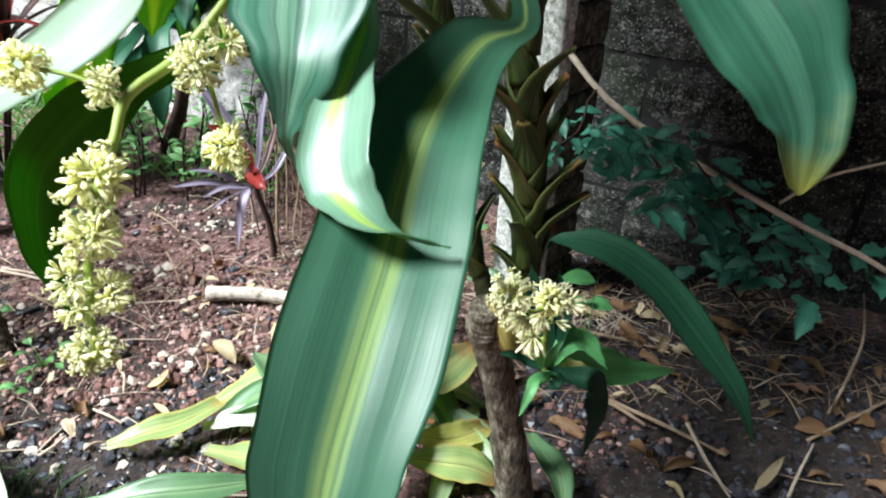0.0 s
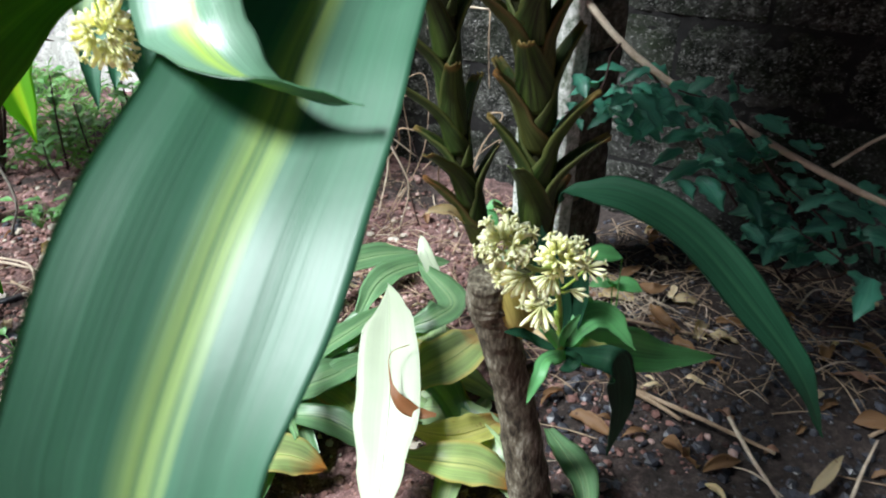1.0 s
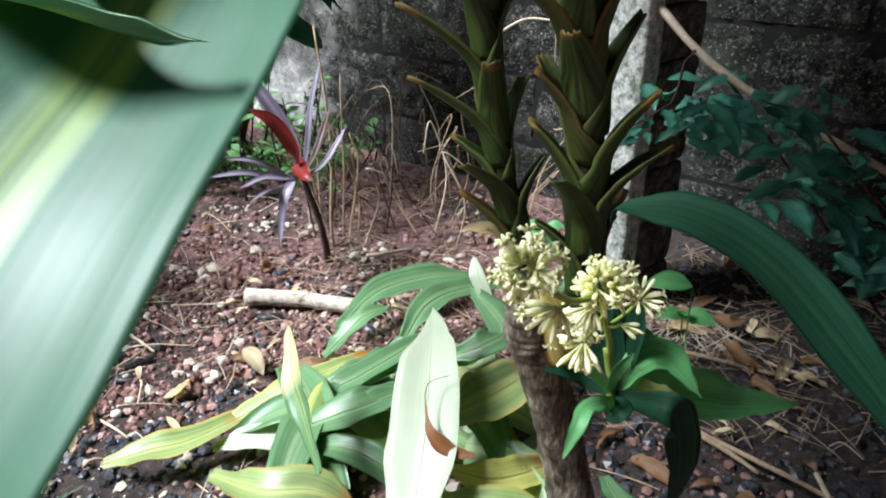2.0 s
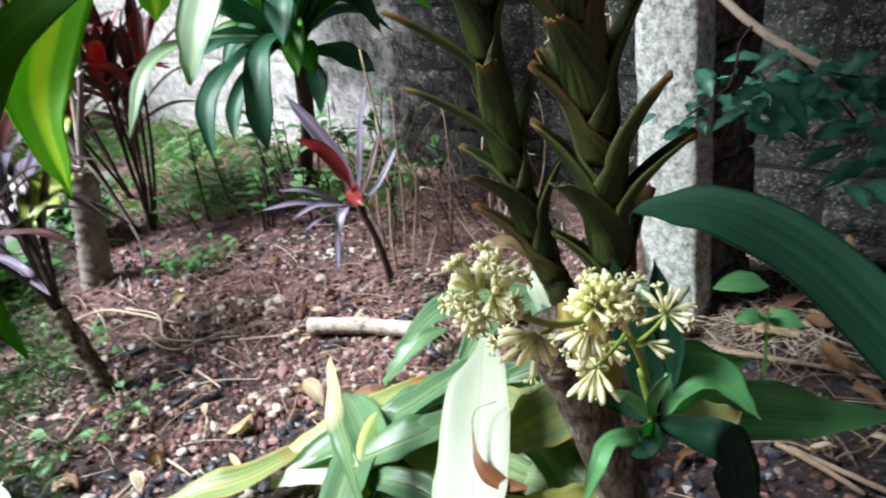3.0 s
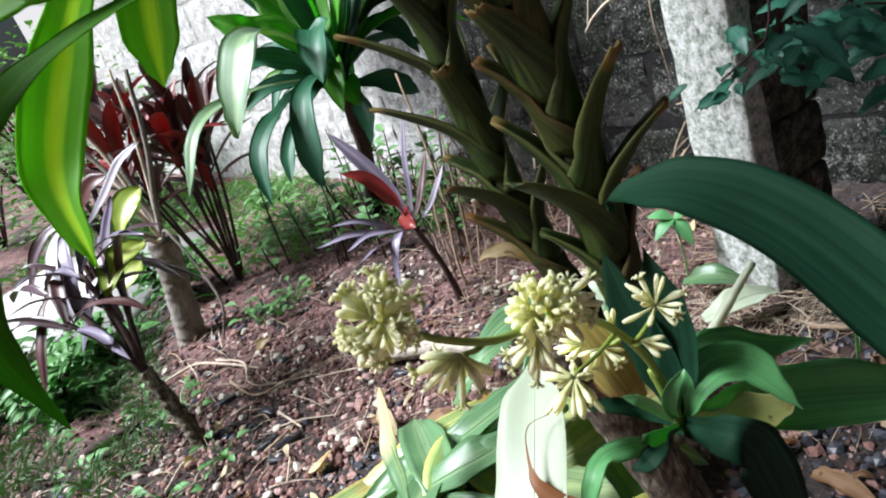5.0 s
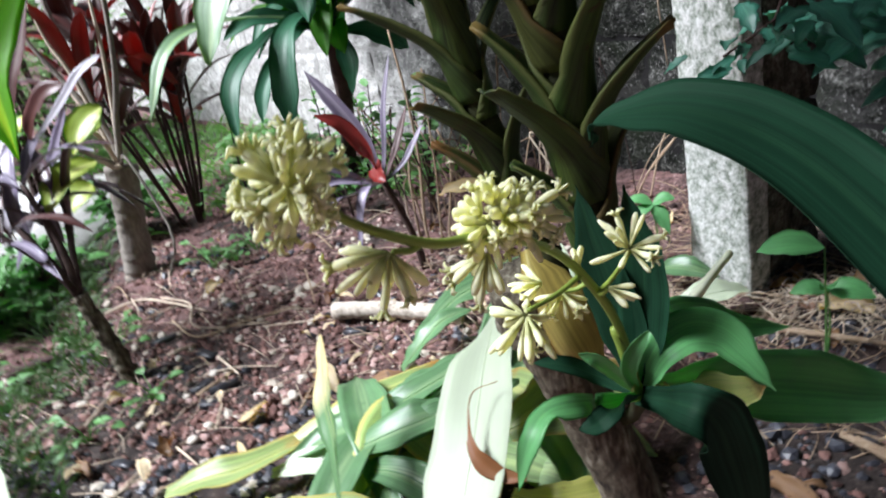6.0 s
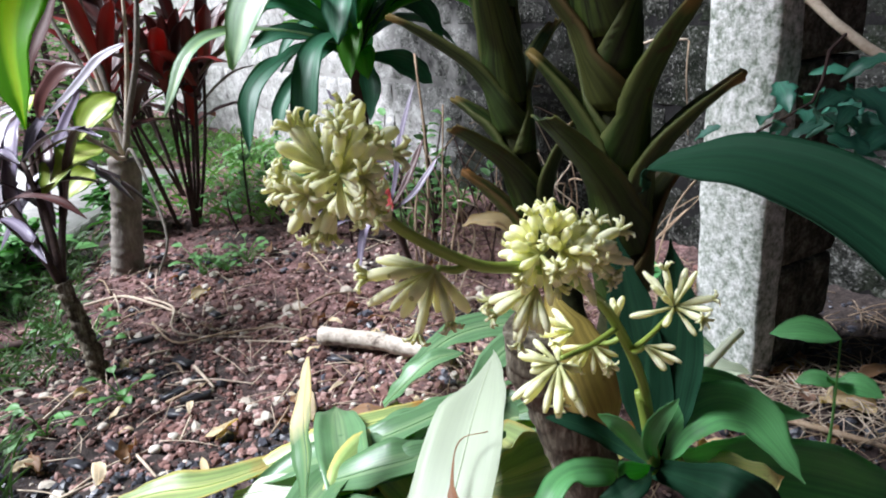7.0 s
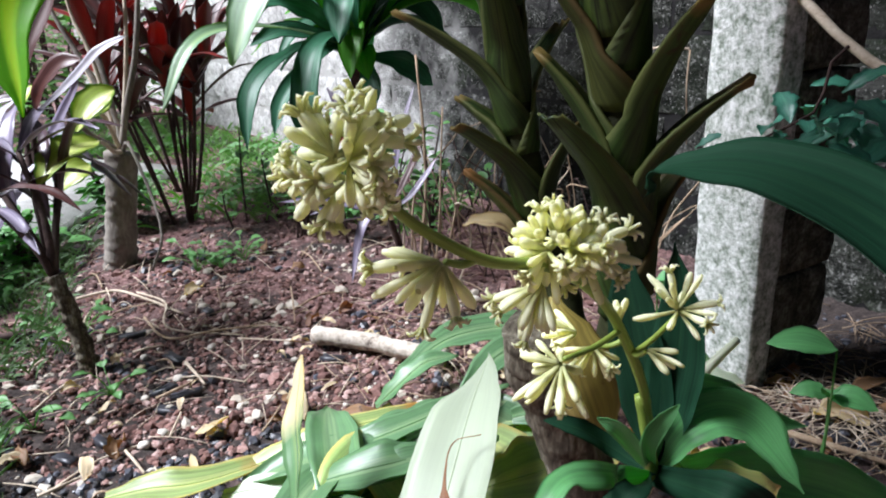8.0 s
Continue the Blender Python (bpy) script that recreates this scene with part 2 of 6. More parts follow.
def part(name, bm, material, parent, label=""):
    return mesh_object(name, bm, material, parent, label)


def empty(name, label, category, group=""):
    return tagged(new(name), label, category, group)


def curve_points(pts, n):
    """n + 1 points along a smooth line through pts."""
    p = [Vector(q) for q in pts]
    if len(p) == 2:
        return [p[0].lerp(p[1], i / n) for i in range(n + 1)]
    p = [p[0] * 2 - p[1]] + p + [p[-1] * 2 - p[-2]]
    k, out = len(p) - 3, []
    for i in range(n + 1):
        s = min(i / n * k, k - 1e-6)
        j = int(s)
        t = s - j
        a, b, c, d = p[j:j + 4]
        out.append(0.5 * ((2 * b) + (c - a) * t + (2 * a - 5 * b + 4 * c - d) * t * t + (3 * b - a - 3 * c + d) * t ** 3))
    return out


def add_tube(bm, pts, radii, n=14, sides=9, lumps=0.0, seed=0.0, cap=True):
    """A tapering branch along pts."""
    c = curve_points(pts, n)
    uv = bm.loops.layers.uv.verify()
    rings, u0 = [], Vector((0.31, 0.77, 0.55))
    for i, q in enumerate(c):
        tan = (c[min(i + 1, n)] - c[max(i - 1, 0)]).normalized()
        a = (u0 - tan * u0.dot(tan)).normalized()
        u0 = a
        b = tan.cross(a)
        s = i / n * (len(radii) - 1)
        j = min(int(s), len(radii) - 2)
        r = radii[j] + (radii[j + 1] - radii[j]) * (s - j)
        ring = []
        for k in range(sides):
            w = 2 * math.pi * k / sides
            rr = r * (1 + lumps * noise.noise(Vector((math.cos(w) * 1.3, math.sin(w) * 1.3 + seed, i * 0.55))))
            ring.append(bm.verts.new(q + (a * math.cos(w) + b * math.sin(w)) * rr))
        rings.append(ring)
    for i in range(n):
        for k in range(sides):
            f = bm.faces.new((rings[i][k], rings[i][(k + 1) % sides], rings[i + 1][(k + 1) % sides], rings[i + 1][k]))
            for lp, (uu, vv) in zip(f.loops, ((k, i), (k + 1, i), (k + 1, i + 1), (k, i + 1))):
                lp[uv].uv = (uu / sides, vv / n)
    if cap:
        bm.faces.new(rings[0][::-1])
        bm.faces.new(rings[-1])
    return c


def tube(pts, radii, n=14, sides=9, lumps=0.0, seed=0.0):
    bm = bmesh.new()
    add_tube(bm, pts, radii, n, sides, lumps, seed)
    return bm


BLADE = ((0.0, 0.32), (0.08, 0.42), (0.22, 0.72), (0.42, 0.97), (0.58, 1.0), (0.75, 0.84), (0.88, 0.52), (0.96, 0.22), (1.0, 0.02))
OVAL = ((0.0, 0.06), (0.12, 0.55), (0.3, 0.92), (0.48, 1.0), (0.68, 0.82), (0.85, 0.45), (1.0, 0.02))
HANG = ((0.0, 0.25), (0.2, 0.34), (0.45, 0.7), (0.62, 1.0), (0.8, 0.92), (0.92, 0.5), (1.0, 0.02))


def profile_at(prof, v):
    for (a, x), (b, y) in zip(prof, prof[1:]):
        if v <= b:
            s = (v - a) / (b - a)
            s = s * s * (3 - 2 * s)
            return x + (y - x) * s
    return prof[-1][1]


def add_leaf(bm, pts, width, face, prof=BLADE, cup=0.25, wave=0.06, twist=(0, 0), n=22, across=8, thick=0.0007, seed=0.0, faces=None, pleat=0.0):
    """A blade along pts, its upper side towards face (or towards faces, one for each end), folded along the midrib by cup, with wavy edges."""
    c = curve_points(pts, n)
    uv = bm.loops.layers.uv.verify()
    f0 = Vector(face).normalized()
    f1 = Vector(faces).normalized() if faces else f0
    top, low = [], []
    for i, q in enumerate(c):
        v = i / n
        tan = (c[min(i + 1, n)] - c[max(i - 1, 0)]).normalized()
        up = f0.lerp(f1, v)
        up = (up - tan * up.dot(tan))
        up = up.normalized() if up.length > 1e-4 else tan.orthogonal().normalized()
        side = tan.cross(up)
        late = twist[2] if len(twist) > 2 else 0.0
        ang = radians(twist[0] + (twist[1] - twist[0]) * max(0.0, v - late) / (1 - late))
        side, up = side * math.cos(ang) + up * math.sin(ang), up * math.cos(ang) - side * math.sin(ang)
        w = width / 2 * profile_at(prof, v)
        ta, la = [], []
        for k in range(across + 1):
            u = k / across * 2 - 1
            ed = abs(u) ** 2
            lift = cup * w * (abs(u) ** 1.3) + wave * width * ed * noise.noise(Vector((u * 0.6 + seed * 3.1, v * 5.0 + seed, 7.7 * (u > 0)))) * 2
            lift += pleat * width * profile_at(prof, v) * noise.noise(Vector((u * 3.4 + seed, v * 1.2, 3.3)))
            ww = 1 + 0.08 * ed * noise.noise(Vector((seed + 9, v * 6, u)))
            pnt = q + side * (u * w * ww * (1 - 0.12 * cup * abs(u))) + up * lift
            ta.append(bm.verts.new(pnt + up * thick * 0.5))
            la.append(bm.verts.new(pnt - up * thick * 0.5))
        top.append(ta)
        low.append(la)
    def face_of(vs, co):
        f = bm.faces.new(vs)
        for lp, q in zip(f.loops, co):
            lp[uv].uv = q
    for i in range(n):
        for k in range(across):
            co = [(k / across, i / n), ((k + 1) / across, i / n), ((k + 1) / across, (i + 1) / n), (k / across, (i + 1) / n)]
            face_of((top[i][k], top[i][k + 1], top[i + 1][k + 1], top[i + 1][k]), co)
            face_of((low[i][k], low[i + 1][k], low[i + 1][k + 1], low[i][k + 1]), [co[0], co[3], co[2], co[1]])
        for k in (0, across):
            face_of((top[i][k], top[i + 1][k], low[i + 1][k], low[i][k]), [(k / across, i / n), (k / across, (i + 1) / n), (k / across, (i + 1) / n), (k / across, i / n)])


def leaf(name, pts, width, face, material, parent=None, label="", **kw):
    bm = bmesh.new()
    add_leaf(bm, pts, width, face, **kw)
    return mesh_object(name, bm, material, parent, label)


def lone_leaf(name, pts, width, face, material, label, category="leaf", group="", **kw):
    return tagged(leaf(name, pts, width, face, material, **kw), label, category, group)


def lump_arrays(rng, seed=0):
    """A stone's shape: 12 corners and 20 faces, uneven."""
    g = (1 + 5 ** 0.5) / 2
    v = np.array([(-1, g, 0), (1, g, 0), (-1, -g, 0), (1, -g, 0), (0, -1, g), (0, 1, g), (0, -1, -g), (0, 1, -g), (g, 0, -1), (g, 0, 1), (-g, 0, -1), (-g, 0, 1)], float) / 1.9
    f = [(0, 11, 5), (0, 5, 1), (0, 1, 7), (0, 7, 10), (0, 10, 11), (1, 5, 9), (5, 11, 4), (11, 10, 2), (10, 7, 6), (7, 1, 8), (3, 9, 4), (3, 4, 2), (3, 2, 6), (3, 6, 8), (3, 8, 9), (4, 9, 5), (2, 4, 11), (6, 2, 10), (8, 6, 7), (9, 8, 1)]
    return v, f


def lumps_object(name, spots, material, rng, flat=0.7, label="", category=""):
    """Many loose stones or clods in one mesh: spots are (x, y, z, size)."""
    base, faces = lump_arrays(rng)
    vs, fs = [], []
    for i, (x, y, z, s) in enumerate(spots):
        a = rng.random() * 6.28
        sc = np.array([0.7 + 0.6 * rng.random(), 0.7 + 0.6 * rng.random(), flat * (0.7 + 0.6 * rng.random())]) * s / 2
        q = base * sc * (0.75 + 0.5 * np.array([rng.random() for _ in range(12)]))[:, None]
        q = np.column_stack((q[:, 0] * math.cos(a) - q[:, 1] * math.sin(a), q[:, 0] * math.sin(a) + q[:, 1] * math.cos(a), q[:, 2])) + (x, y, z)
        vs.extend(q.tolist())
        fs.extend([(p + 12 * i, q2 + 12 * i, r + 12 * i) for p, q2, r in faces])
    me = bpy.data.meshes.new(name)
    me.from_pydata(vs, [], fs)
    me.materials.append(material)
    ob = new(name, me)
    return tagged(ob, label, category, kind="stuff")


def ground_z(x, y):
    """The height of the earth: a low, lumpy bed."""
    q = Vector((x, y, 0))
    return 0.022 * noise.noise(q * 1.7) + 0.012 * noise.noise(q * 6.0) + 0.006 * noise.noise(q * 19.0) - 0.004


def on_ground(x, y, up=0.0):
    return (x, y, ground_z(x, y) + up)


# ---- ground, wall, post ----
def make_ground():
    rng = random.Random(3)
    def axis(lo, hi, step, far):
        a = list(np.arange(lo, hi, step))
        d, q = step, []
        x = hi
        while x < far:
            q.append(x)
            d *= 1.35
            x += d
        d, x, p = step, lo, []
        while x > -far:
            d *= 1.35
            x -= d
            p.append(x)
        return p[::-1] + a + q
    xs, ys = axis(-2.3, 1.3, 0.0135, 260.0), axis(0.55, 2.75, 0.0135, 260.0)
    nx, ny = len(xs), len(ys)
    vs = []
    for y in ys:
        for x in xs:
            near = max(0.0, 1 - max(abs(x + 0.5) - 2.0, abs(y - 1.6) - 1.3, 0) / 3.0)
            q = Vector((x, y, 0))
            z = ground_z(x, y) + near * (0.009 * noise.noise(q * 40.0) + 0.0045 * noise.noise(q * 95.0))
            vs.append((x, y, z))
    fs = [(j * nx + i, j * nx + i + 1, (j + 1) * nx + i + 1, (j + 1) * nx + i) for j in range(ny - 1) for i in range(nx - 1)]
    me = bpy.data.meshes.new("ground")
    me.from_pydata(vs, [], fs)
    for f in me.polygons:
        f.use_smooth = True
    m, n, l, p = nodes_of("soil")
    co = n.new("ShaderNodeTexCoord").outputs["Object"]
    a, b, c = noise_tex(n, l, co, 55.0, 8.0, 0.7), noise_tex(n, l, co, 240.0, 4.0, 0.7), noise_tex(n, l, co, 3.2, 4.0)
    v = math_node(n, l, "ADD", math_node(n, l, "MULTIPLY", a.outputs[0], 0.6), math_node(n, l, "MULTIPLY", b.outputs[0], 0.4))
    r = ramp(n, [(0.34, (0.02, 0.014, 0.013)), (0.46, (0.13, 0.07, 0.064)), (0.56, (0.29, 0.17, 0.16)), (0.68, (0.52, 0.39, 0.38))])
    l.new(v, r.inputs[0])
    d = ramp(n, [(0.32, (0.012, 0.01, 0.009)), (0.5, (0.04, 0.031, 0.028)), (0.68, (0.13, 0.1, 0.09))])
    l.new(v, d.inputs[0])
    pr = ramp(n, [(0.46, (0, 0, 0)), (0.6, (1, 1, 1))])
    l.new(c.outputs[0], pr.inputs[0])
    char_and_shade = pr.outputs[0]
    for at, size in (((0.62, 1.12, 0), 0.55), ((-0.8, 0.98, 0), 0.56), ((0.62, 1.85, 0), 0.6)):        # round patches: charcoal-dark soil with shade painted in as well
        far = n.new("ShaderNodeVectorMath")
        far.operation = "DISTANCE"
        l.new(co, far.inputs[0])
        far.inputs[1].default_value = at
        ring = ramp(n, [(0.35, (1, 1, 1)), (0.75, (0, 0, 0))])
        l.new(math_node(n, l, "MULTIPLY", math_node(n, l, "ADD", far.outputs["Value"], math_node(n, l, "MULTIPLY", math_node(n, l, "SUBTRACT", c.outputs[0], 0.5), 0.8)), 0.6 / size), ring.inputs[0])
        char_and_shade = mixed(n, l, 1.0, char_and_shade, ring.outputs[0], "LIGHTEN")
    l.new(mixed(n, l, char_and_shade, r.outputs[0], d.outputs[0]), p.inputs["Base Color"])
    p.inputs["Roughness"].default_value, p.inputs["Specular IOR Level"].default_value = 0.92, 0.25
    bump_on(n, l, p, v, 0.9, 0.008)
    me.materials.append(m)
    return tagged(new("ground", me), "reddish-brown garden soil, crumbly and littered with clods", "ground", kind="structure")


make_ground()


def on_slab(x, y):
    return 1.7 < y < 2.64 and -3.15 < x < -1.76 - 0.3 * (y - 1.72) + 0.03


def make_slab():
    """A thin slab of pale cement beside the bed."""
    mat = speckled("cement", [(0.3, (0.35, 0.34, 0.32)), (0.5, (0.6, 0.59, 0.56)), (0.7, (0.78, 0.77, 0.75))], 12, 140, bump=0.4, dist=0.003)
    bm = bmesh.new()
    low = [bm.verts.new((x, y, -0.05)) for x, y in ((-1.76, 1.72), (-2.03, 2.62), (-3.1, 2.62), (-3.1, 1.72))]
    f = bm.faces.new(low[::-1])
    top = bmesh.ops.extrude_face_region(bm, geom=[f])
    for v in top["geom"]:
        if isinstance(v, bmesh.types.BMVert):
            v.co.z = 0.03
    bmesh.ops.recalc_face_normals(bm, faces=bm.faces)
    bmesh.ops.bevel(bm, geom=bm.edges, offset=0.008, segments=2, affect="EDGES")
    return tagged(mesh_object("pavement", bm, mat), "pale sunlit cement slab beside the garden bed", "pavement", kind="structure")


make_slab()

WALL_DIR = Vector((-0.894, 0.447, 0))     # the wall runs away to the back
WALL_OUT = Vector((-0.447, -0.894, 0))    # its face looks this way
WALL_AT = Vector((0.0, 2.27, 0))


def wall_point(s, z, out=0.0):
    return WALL_AT + WALL_DIR * s + WALL_OUT * out + Vector((0, 0, z))


def make_wall():
    m, n, l, p = nodes_of("wall_concrete")
    co = n.new("ShaderNodeNewGeometry").outputs["Position"]
    a, b, c = noise_tex(n, l, co, 26.0, 8.0, 0.75), noise_tex(n, l, co, 130.0, 4.0, 0.7), noise_tex(n, l, co, 2.3, 5.0)
    v = math_node(n, l, "ADD", math_node(n, l, "MULTIPLY", a.outputs[0], 0.55), math_node(n, l, "MULTIPLY", b.outputs[0], 0.45))
    # dark: the wall with its shade painted in; pale: the sunlit far part
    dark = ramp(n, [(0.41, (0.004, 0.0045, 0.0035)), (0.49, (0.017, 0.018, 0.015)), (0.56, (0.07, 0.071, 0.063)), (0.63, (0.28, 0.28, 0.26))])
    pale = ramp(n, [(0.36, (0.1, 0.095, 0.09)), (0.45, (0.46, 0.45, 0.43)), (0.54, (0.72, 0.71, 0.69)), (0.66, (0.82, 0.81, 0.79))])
    l.new(v, dark.inputs[0])
    l.new(v, pale.inputs[0])
    g = noise_tex(n, l, co, 5.0, 5.0)
    gr = ramp(n, [(0.5, (0, 0, 0)), (0.68, (1, 1, 1))])
    l.new(g.outputs[0], gr.inputs[0])
    grit = noise_tex(n, l, co, 120.0, 5.0, 0.75)
    gs = ramp(n, [(0.58, (0, 0, 0)), (0.68, (1, 1, 1))])
    l.new(grit.outputs[0], gs.inputs[0])
    moss = mixed(n, l, gr.outputs[0], dark.outputs[0], mixed(n, l, v, (0.006, 0.01, 0.005), (0.04, 0.05, 0.03)))
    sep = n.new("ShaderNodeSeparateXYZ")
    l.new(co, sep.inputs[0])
    # painted sunlight sets in towards the left, with an uneven border
    lit_along_x = math_node(n, l, "ADD", math_node(n, l, "MULTIPLY", sep.outputs[0], -0.5), math_node(n, l, "MULTIPLY", c.outputs[0], 0.7))
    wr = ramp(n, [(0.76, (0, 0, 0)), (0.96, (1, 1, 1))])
    l.new(lit_along_x, wr.inputs[0])
    wide = n.new("ShaderNodeMapping")
    wide.inputs["Scale"].default_value = (2.0, 2.0, 7.0)
    l.new(co, wide.inputs["Vector"])
    pk = noise_tex(n, l, wide.outputs[0], 1.6, 6.0, 0.65)
    ps = ramp(n, [(0.48, (0, 0, 0)), (0.66, (0.8, 0.8, 0.8))])
    l.new(pk.outputs[0], ps.inputs[0])
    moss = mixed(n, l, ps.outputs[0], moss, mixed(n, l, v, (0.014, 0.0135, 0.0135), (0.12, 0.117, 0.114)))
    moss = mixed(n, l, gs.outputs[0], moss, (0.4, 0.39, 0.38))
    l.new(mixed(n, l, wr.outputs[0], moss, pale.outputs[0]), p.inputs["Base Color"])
    p.inputs["Roughness"].default_value, p.inputs["Specular IOR Level"].default_value = 0.95, 0.12
    bump_on(n, l, p, v, 1.0, 0.012)
    core = bpy.data.meshes.new("wall")
    bm = bmesh.new()
    lo, hi = -2.6, 6.0
    vs = [bm.verts.new(wall_point(s, z, o)) for s in (lo, hi) for z in (-0.1, 2.1) for o in (-0.0045, -0.15)]
    for q in ((0, 1, 3, 2), (4, 6, 7, 5), (0, 2, 6, 4), (1, 5, 7, 3), (0, 4, 5, 1), (2, 3, 7, 6)):
        bm.faces.new([vs[i] for i in q])
    bm.to_mesh(core)
    bm.free()
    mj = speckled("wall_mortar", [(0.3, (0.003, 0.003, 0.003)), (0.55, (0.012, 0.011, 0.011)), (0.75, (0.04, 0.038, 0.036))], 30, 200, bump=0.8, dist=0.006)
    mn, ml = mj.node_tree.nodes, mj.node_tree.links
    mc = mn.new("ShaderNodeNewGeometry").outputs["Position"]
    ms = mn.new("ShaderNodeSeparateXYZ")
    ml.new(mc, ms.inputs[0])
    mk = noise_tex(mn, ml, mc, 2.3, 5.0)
    # the mortar gets the same painted sunlight towards the left
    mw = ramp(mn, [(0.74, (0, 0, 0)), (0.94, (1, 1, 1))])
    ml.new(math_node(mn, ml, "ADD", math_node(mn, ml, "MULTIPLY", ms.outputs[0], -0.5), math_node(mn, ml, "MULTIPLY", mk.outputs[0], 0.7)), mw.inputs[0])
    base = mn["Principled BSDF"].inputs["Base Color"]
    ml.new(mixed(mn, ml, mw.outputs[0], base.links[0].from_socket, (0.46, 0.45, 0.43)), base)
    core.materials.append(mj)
    wall = tagged(new("wall_back", core), "weathered hollow-block garden wall with moss, stains, painted sun and shade", "wall", kind="structure")
    # courses of blocks, each block with worn edges
    rng = random.Random(11)
    shapes = []
    for k in range(6):
        bm = bmesh.new()
        nx, nz = 26, 13
        grid = [[None] * (nz + 1) for _ in range(nx + 1)]
        for i in range(nx + 1):
            for j in range(nz + 1):
                u, w = i / nx, j / nz
                e = min(u, 1 - u) * 0.39 / 0.02, min(w, 1 - w) * 0.19 / 0.02
                out = 0.0035 * min(1.0, min(e)) + 0.007 * noise.noise(Vector((u * 5 + k * 9, w * 3, k))) + 0.006 * noise.noise(Vector((u * 17, w * 9 + k * 5, k)))
                grid[i][j] = bm.verts.new((0.195 - u * 0.39 , out, w * 0.19 - 0.095))
        for i in range(nx):
            for j in range(nz):
                bm.faces.new((grid[i][j], grid[i + 1][j], grid[i + 1][j + 1], grid[i][j + 1]))
        me = bpy.data.meshes.new("block")
        bm.to_mesh(me)
        bm.free()
        for f in me.polygons:
            f.use_smooth = True
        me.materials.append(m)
        shapes.append(me)
    for row in range(7):
        for col in range(-6, 13):
            s = col * 0.402 + (0.2 if row % 2 else 0)
            b = new("block", shapes[rng.randrange(6)])
            b.parent = wall
            q = wall_point(s, row * 0.202 + 0.06, -0.004 + rng.uniform(-0.002, 0.002))
            b.matrix_basis = Matrix.Translation(q) @ Matrix((( WALL_DIR.x, WALL_OUT.x, 0, 0), (WALL_DIR.y, WALL_OUT.y, 0, 0), (0, 0, 1, 0), (0, 0, 0, 1)))
    return wall


make_wall()


def make_post():
    mp = speckled("post_concrete", [(0.37, (0.16, 0.19, 0.145)), (0.45, (0.36, 0.39, 0.34)), (0.52, (0.57, 0.585, 0.55)), (0.61, (0.8, 0.8, 0.78))], 60, 170, rough=0.94, bump=1.0, dist=0.006)
    bm = bmesh.new()
    o = Vector((0.246, 1.58, 0))
    d1, d2 = Vector((-0.107, 0.1, 0)), Vector((0.036, 0.048, 0))
    n, k = 70, 8
    rings = []
    for j in range(n + 1):
        z = -0.12 + 2.3 * j / n
        ring = []
        for a, b in ((Vector(), d1), (d1, d2), (d1 + d2, -d1), (d2, -d2)):
            for i in range(k):
                q = o + a + b * (i / k)
                c = o + d1 / 2 + d2 / 2
                r = q - c
                s = 1 - 0.05 * (1 if i == 0 else 0)
                q = c + r * (s + 0.05 * noise.noise(Vector((q.x * 22, q.y * 22, z * 14))) + 0.03 * noise.noise(Vector((q.x * 70, q.y * 70, z * 50))))
                ring.append(bm.verts.new((q.x - 0.012 * z, q.y, z)))
        rings.append(ring)
    m = 4 * k
    for j in range(n):
        for i in range(m):
            bm.faces.new((rings[j][i], rings[j + 1][i], rings[j + 1][(i + 1) % m], rings[j][(i + 1) % m]))
    bm.faces.new(rings[-1])
    bmesh.ops.recalc_face_normals(bm, faces=bm.faces)
    return tagged(mesh_object("post", bm, mp), "pale rough concrete fence post with grey-green lichen", "post")


make_post()


def make_pier():
    """The dark broken end of an old block wall behind the post, course on course."""
    r = random.Random(23)
    mossy = speckled("mossy_block", [(0.36, (0.018, 0.017, 0.012)), (0.48, (0.068, 0.064, 0.047)), (0.57, (0.15, 0.142, 0.11)), (0.66, (0.3, 0.29, 0.24))], 38, 160, bump=1.0, dist=0.006)
    pier = empty("block_pier", "dark mossy pier of old blocks behind the post", "pier")
    pier.location = (0.3, 1.67, 0)
    a, b = Vector((0.6, 0.8, 0)), Vector((-0.73, 0.683, 0))
    o = Vector((0.25, 1.588, 0)) - Vector(pier.location)
    z = -0.05
    while z < 1.5:
        h = r.uniform(0.1, 0.13)
        bm = bmesh.new()
        bmesh.ops.create_cube(bm, size=1.0)
        bmesh.ops.subdivide_edges(bm, edges=bm.edges, cuts=5, use_grid_fill=True)
        c = o + a * (0.115 + r.uniform(-0.003, 0.003)) + b * 0.062 + Vector((0, 0, z + h / 2))
        for v in bm.verts:
            q = c + a * v.co.x * 0.15 + b * v.co.y * 0.115 + Vector((0, 0, v.co.z * (h - 0.004)))
            w = v.co * 2
            near = max(0.0, max(abs(w.x), abs(w.y)) + abs(w.z) - 1.75)
            v.co = q + (c - q) * near * 0.12 + Vector((noise.noise(q * 40), noise.noise(q * 40 + Vector((5, 0, 0))), noise.noise(q * 40 + Vector((0, 5, 0))))) * 0.004
        part("block", bm, mossy, pier)
        z += h
    return pier


make_pier()


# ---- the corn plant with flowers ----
# whitish blade and stripe hold the reflected sky, under a real coat
M_CORN_SKY_SHEEN = leaf_stuff("corn_leaf_sky_sheen", (0.3, 0.42, 0.3), (0.42, 0.53, 0.38), gloss=0.4, coat=0.8, coat_rough=0.45, through_light=0.2, mottling=0.06)
# fresh green raised further to stand in for sun on the leaf
M_CORN_LEAFY = leaf_stuff("corn_leaf_shoot_lit", (0.15, 0.39, 0.15), gloss=0.45, through_light=0.3, mottling=0.18, spec=0.35)

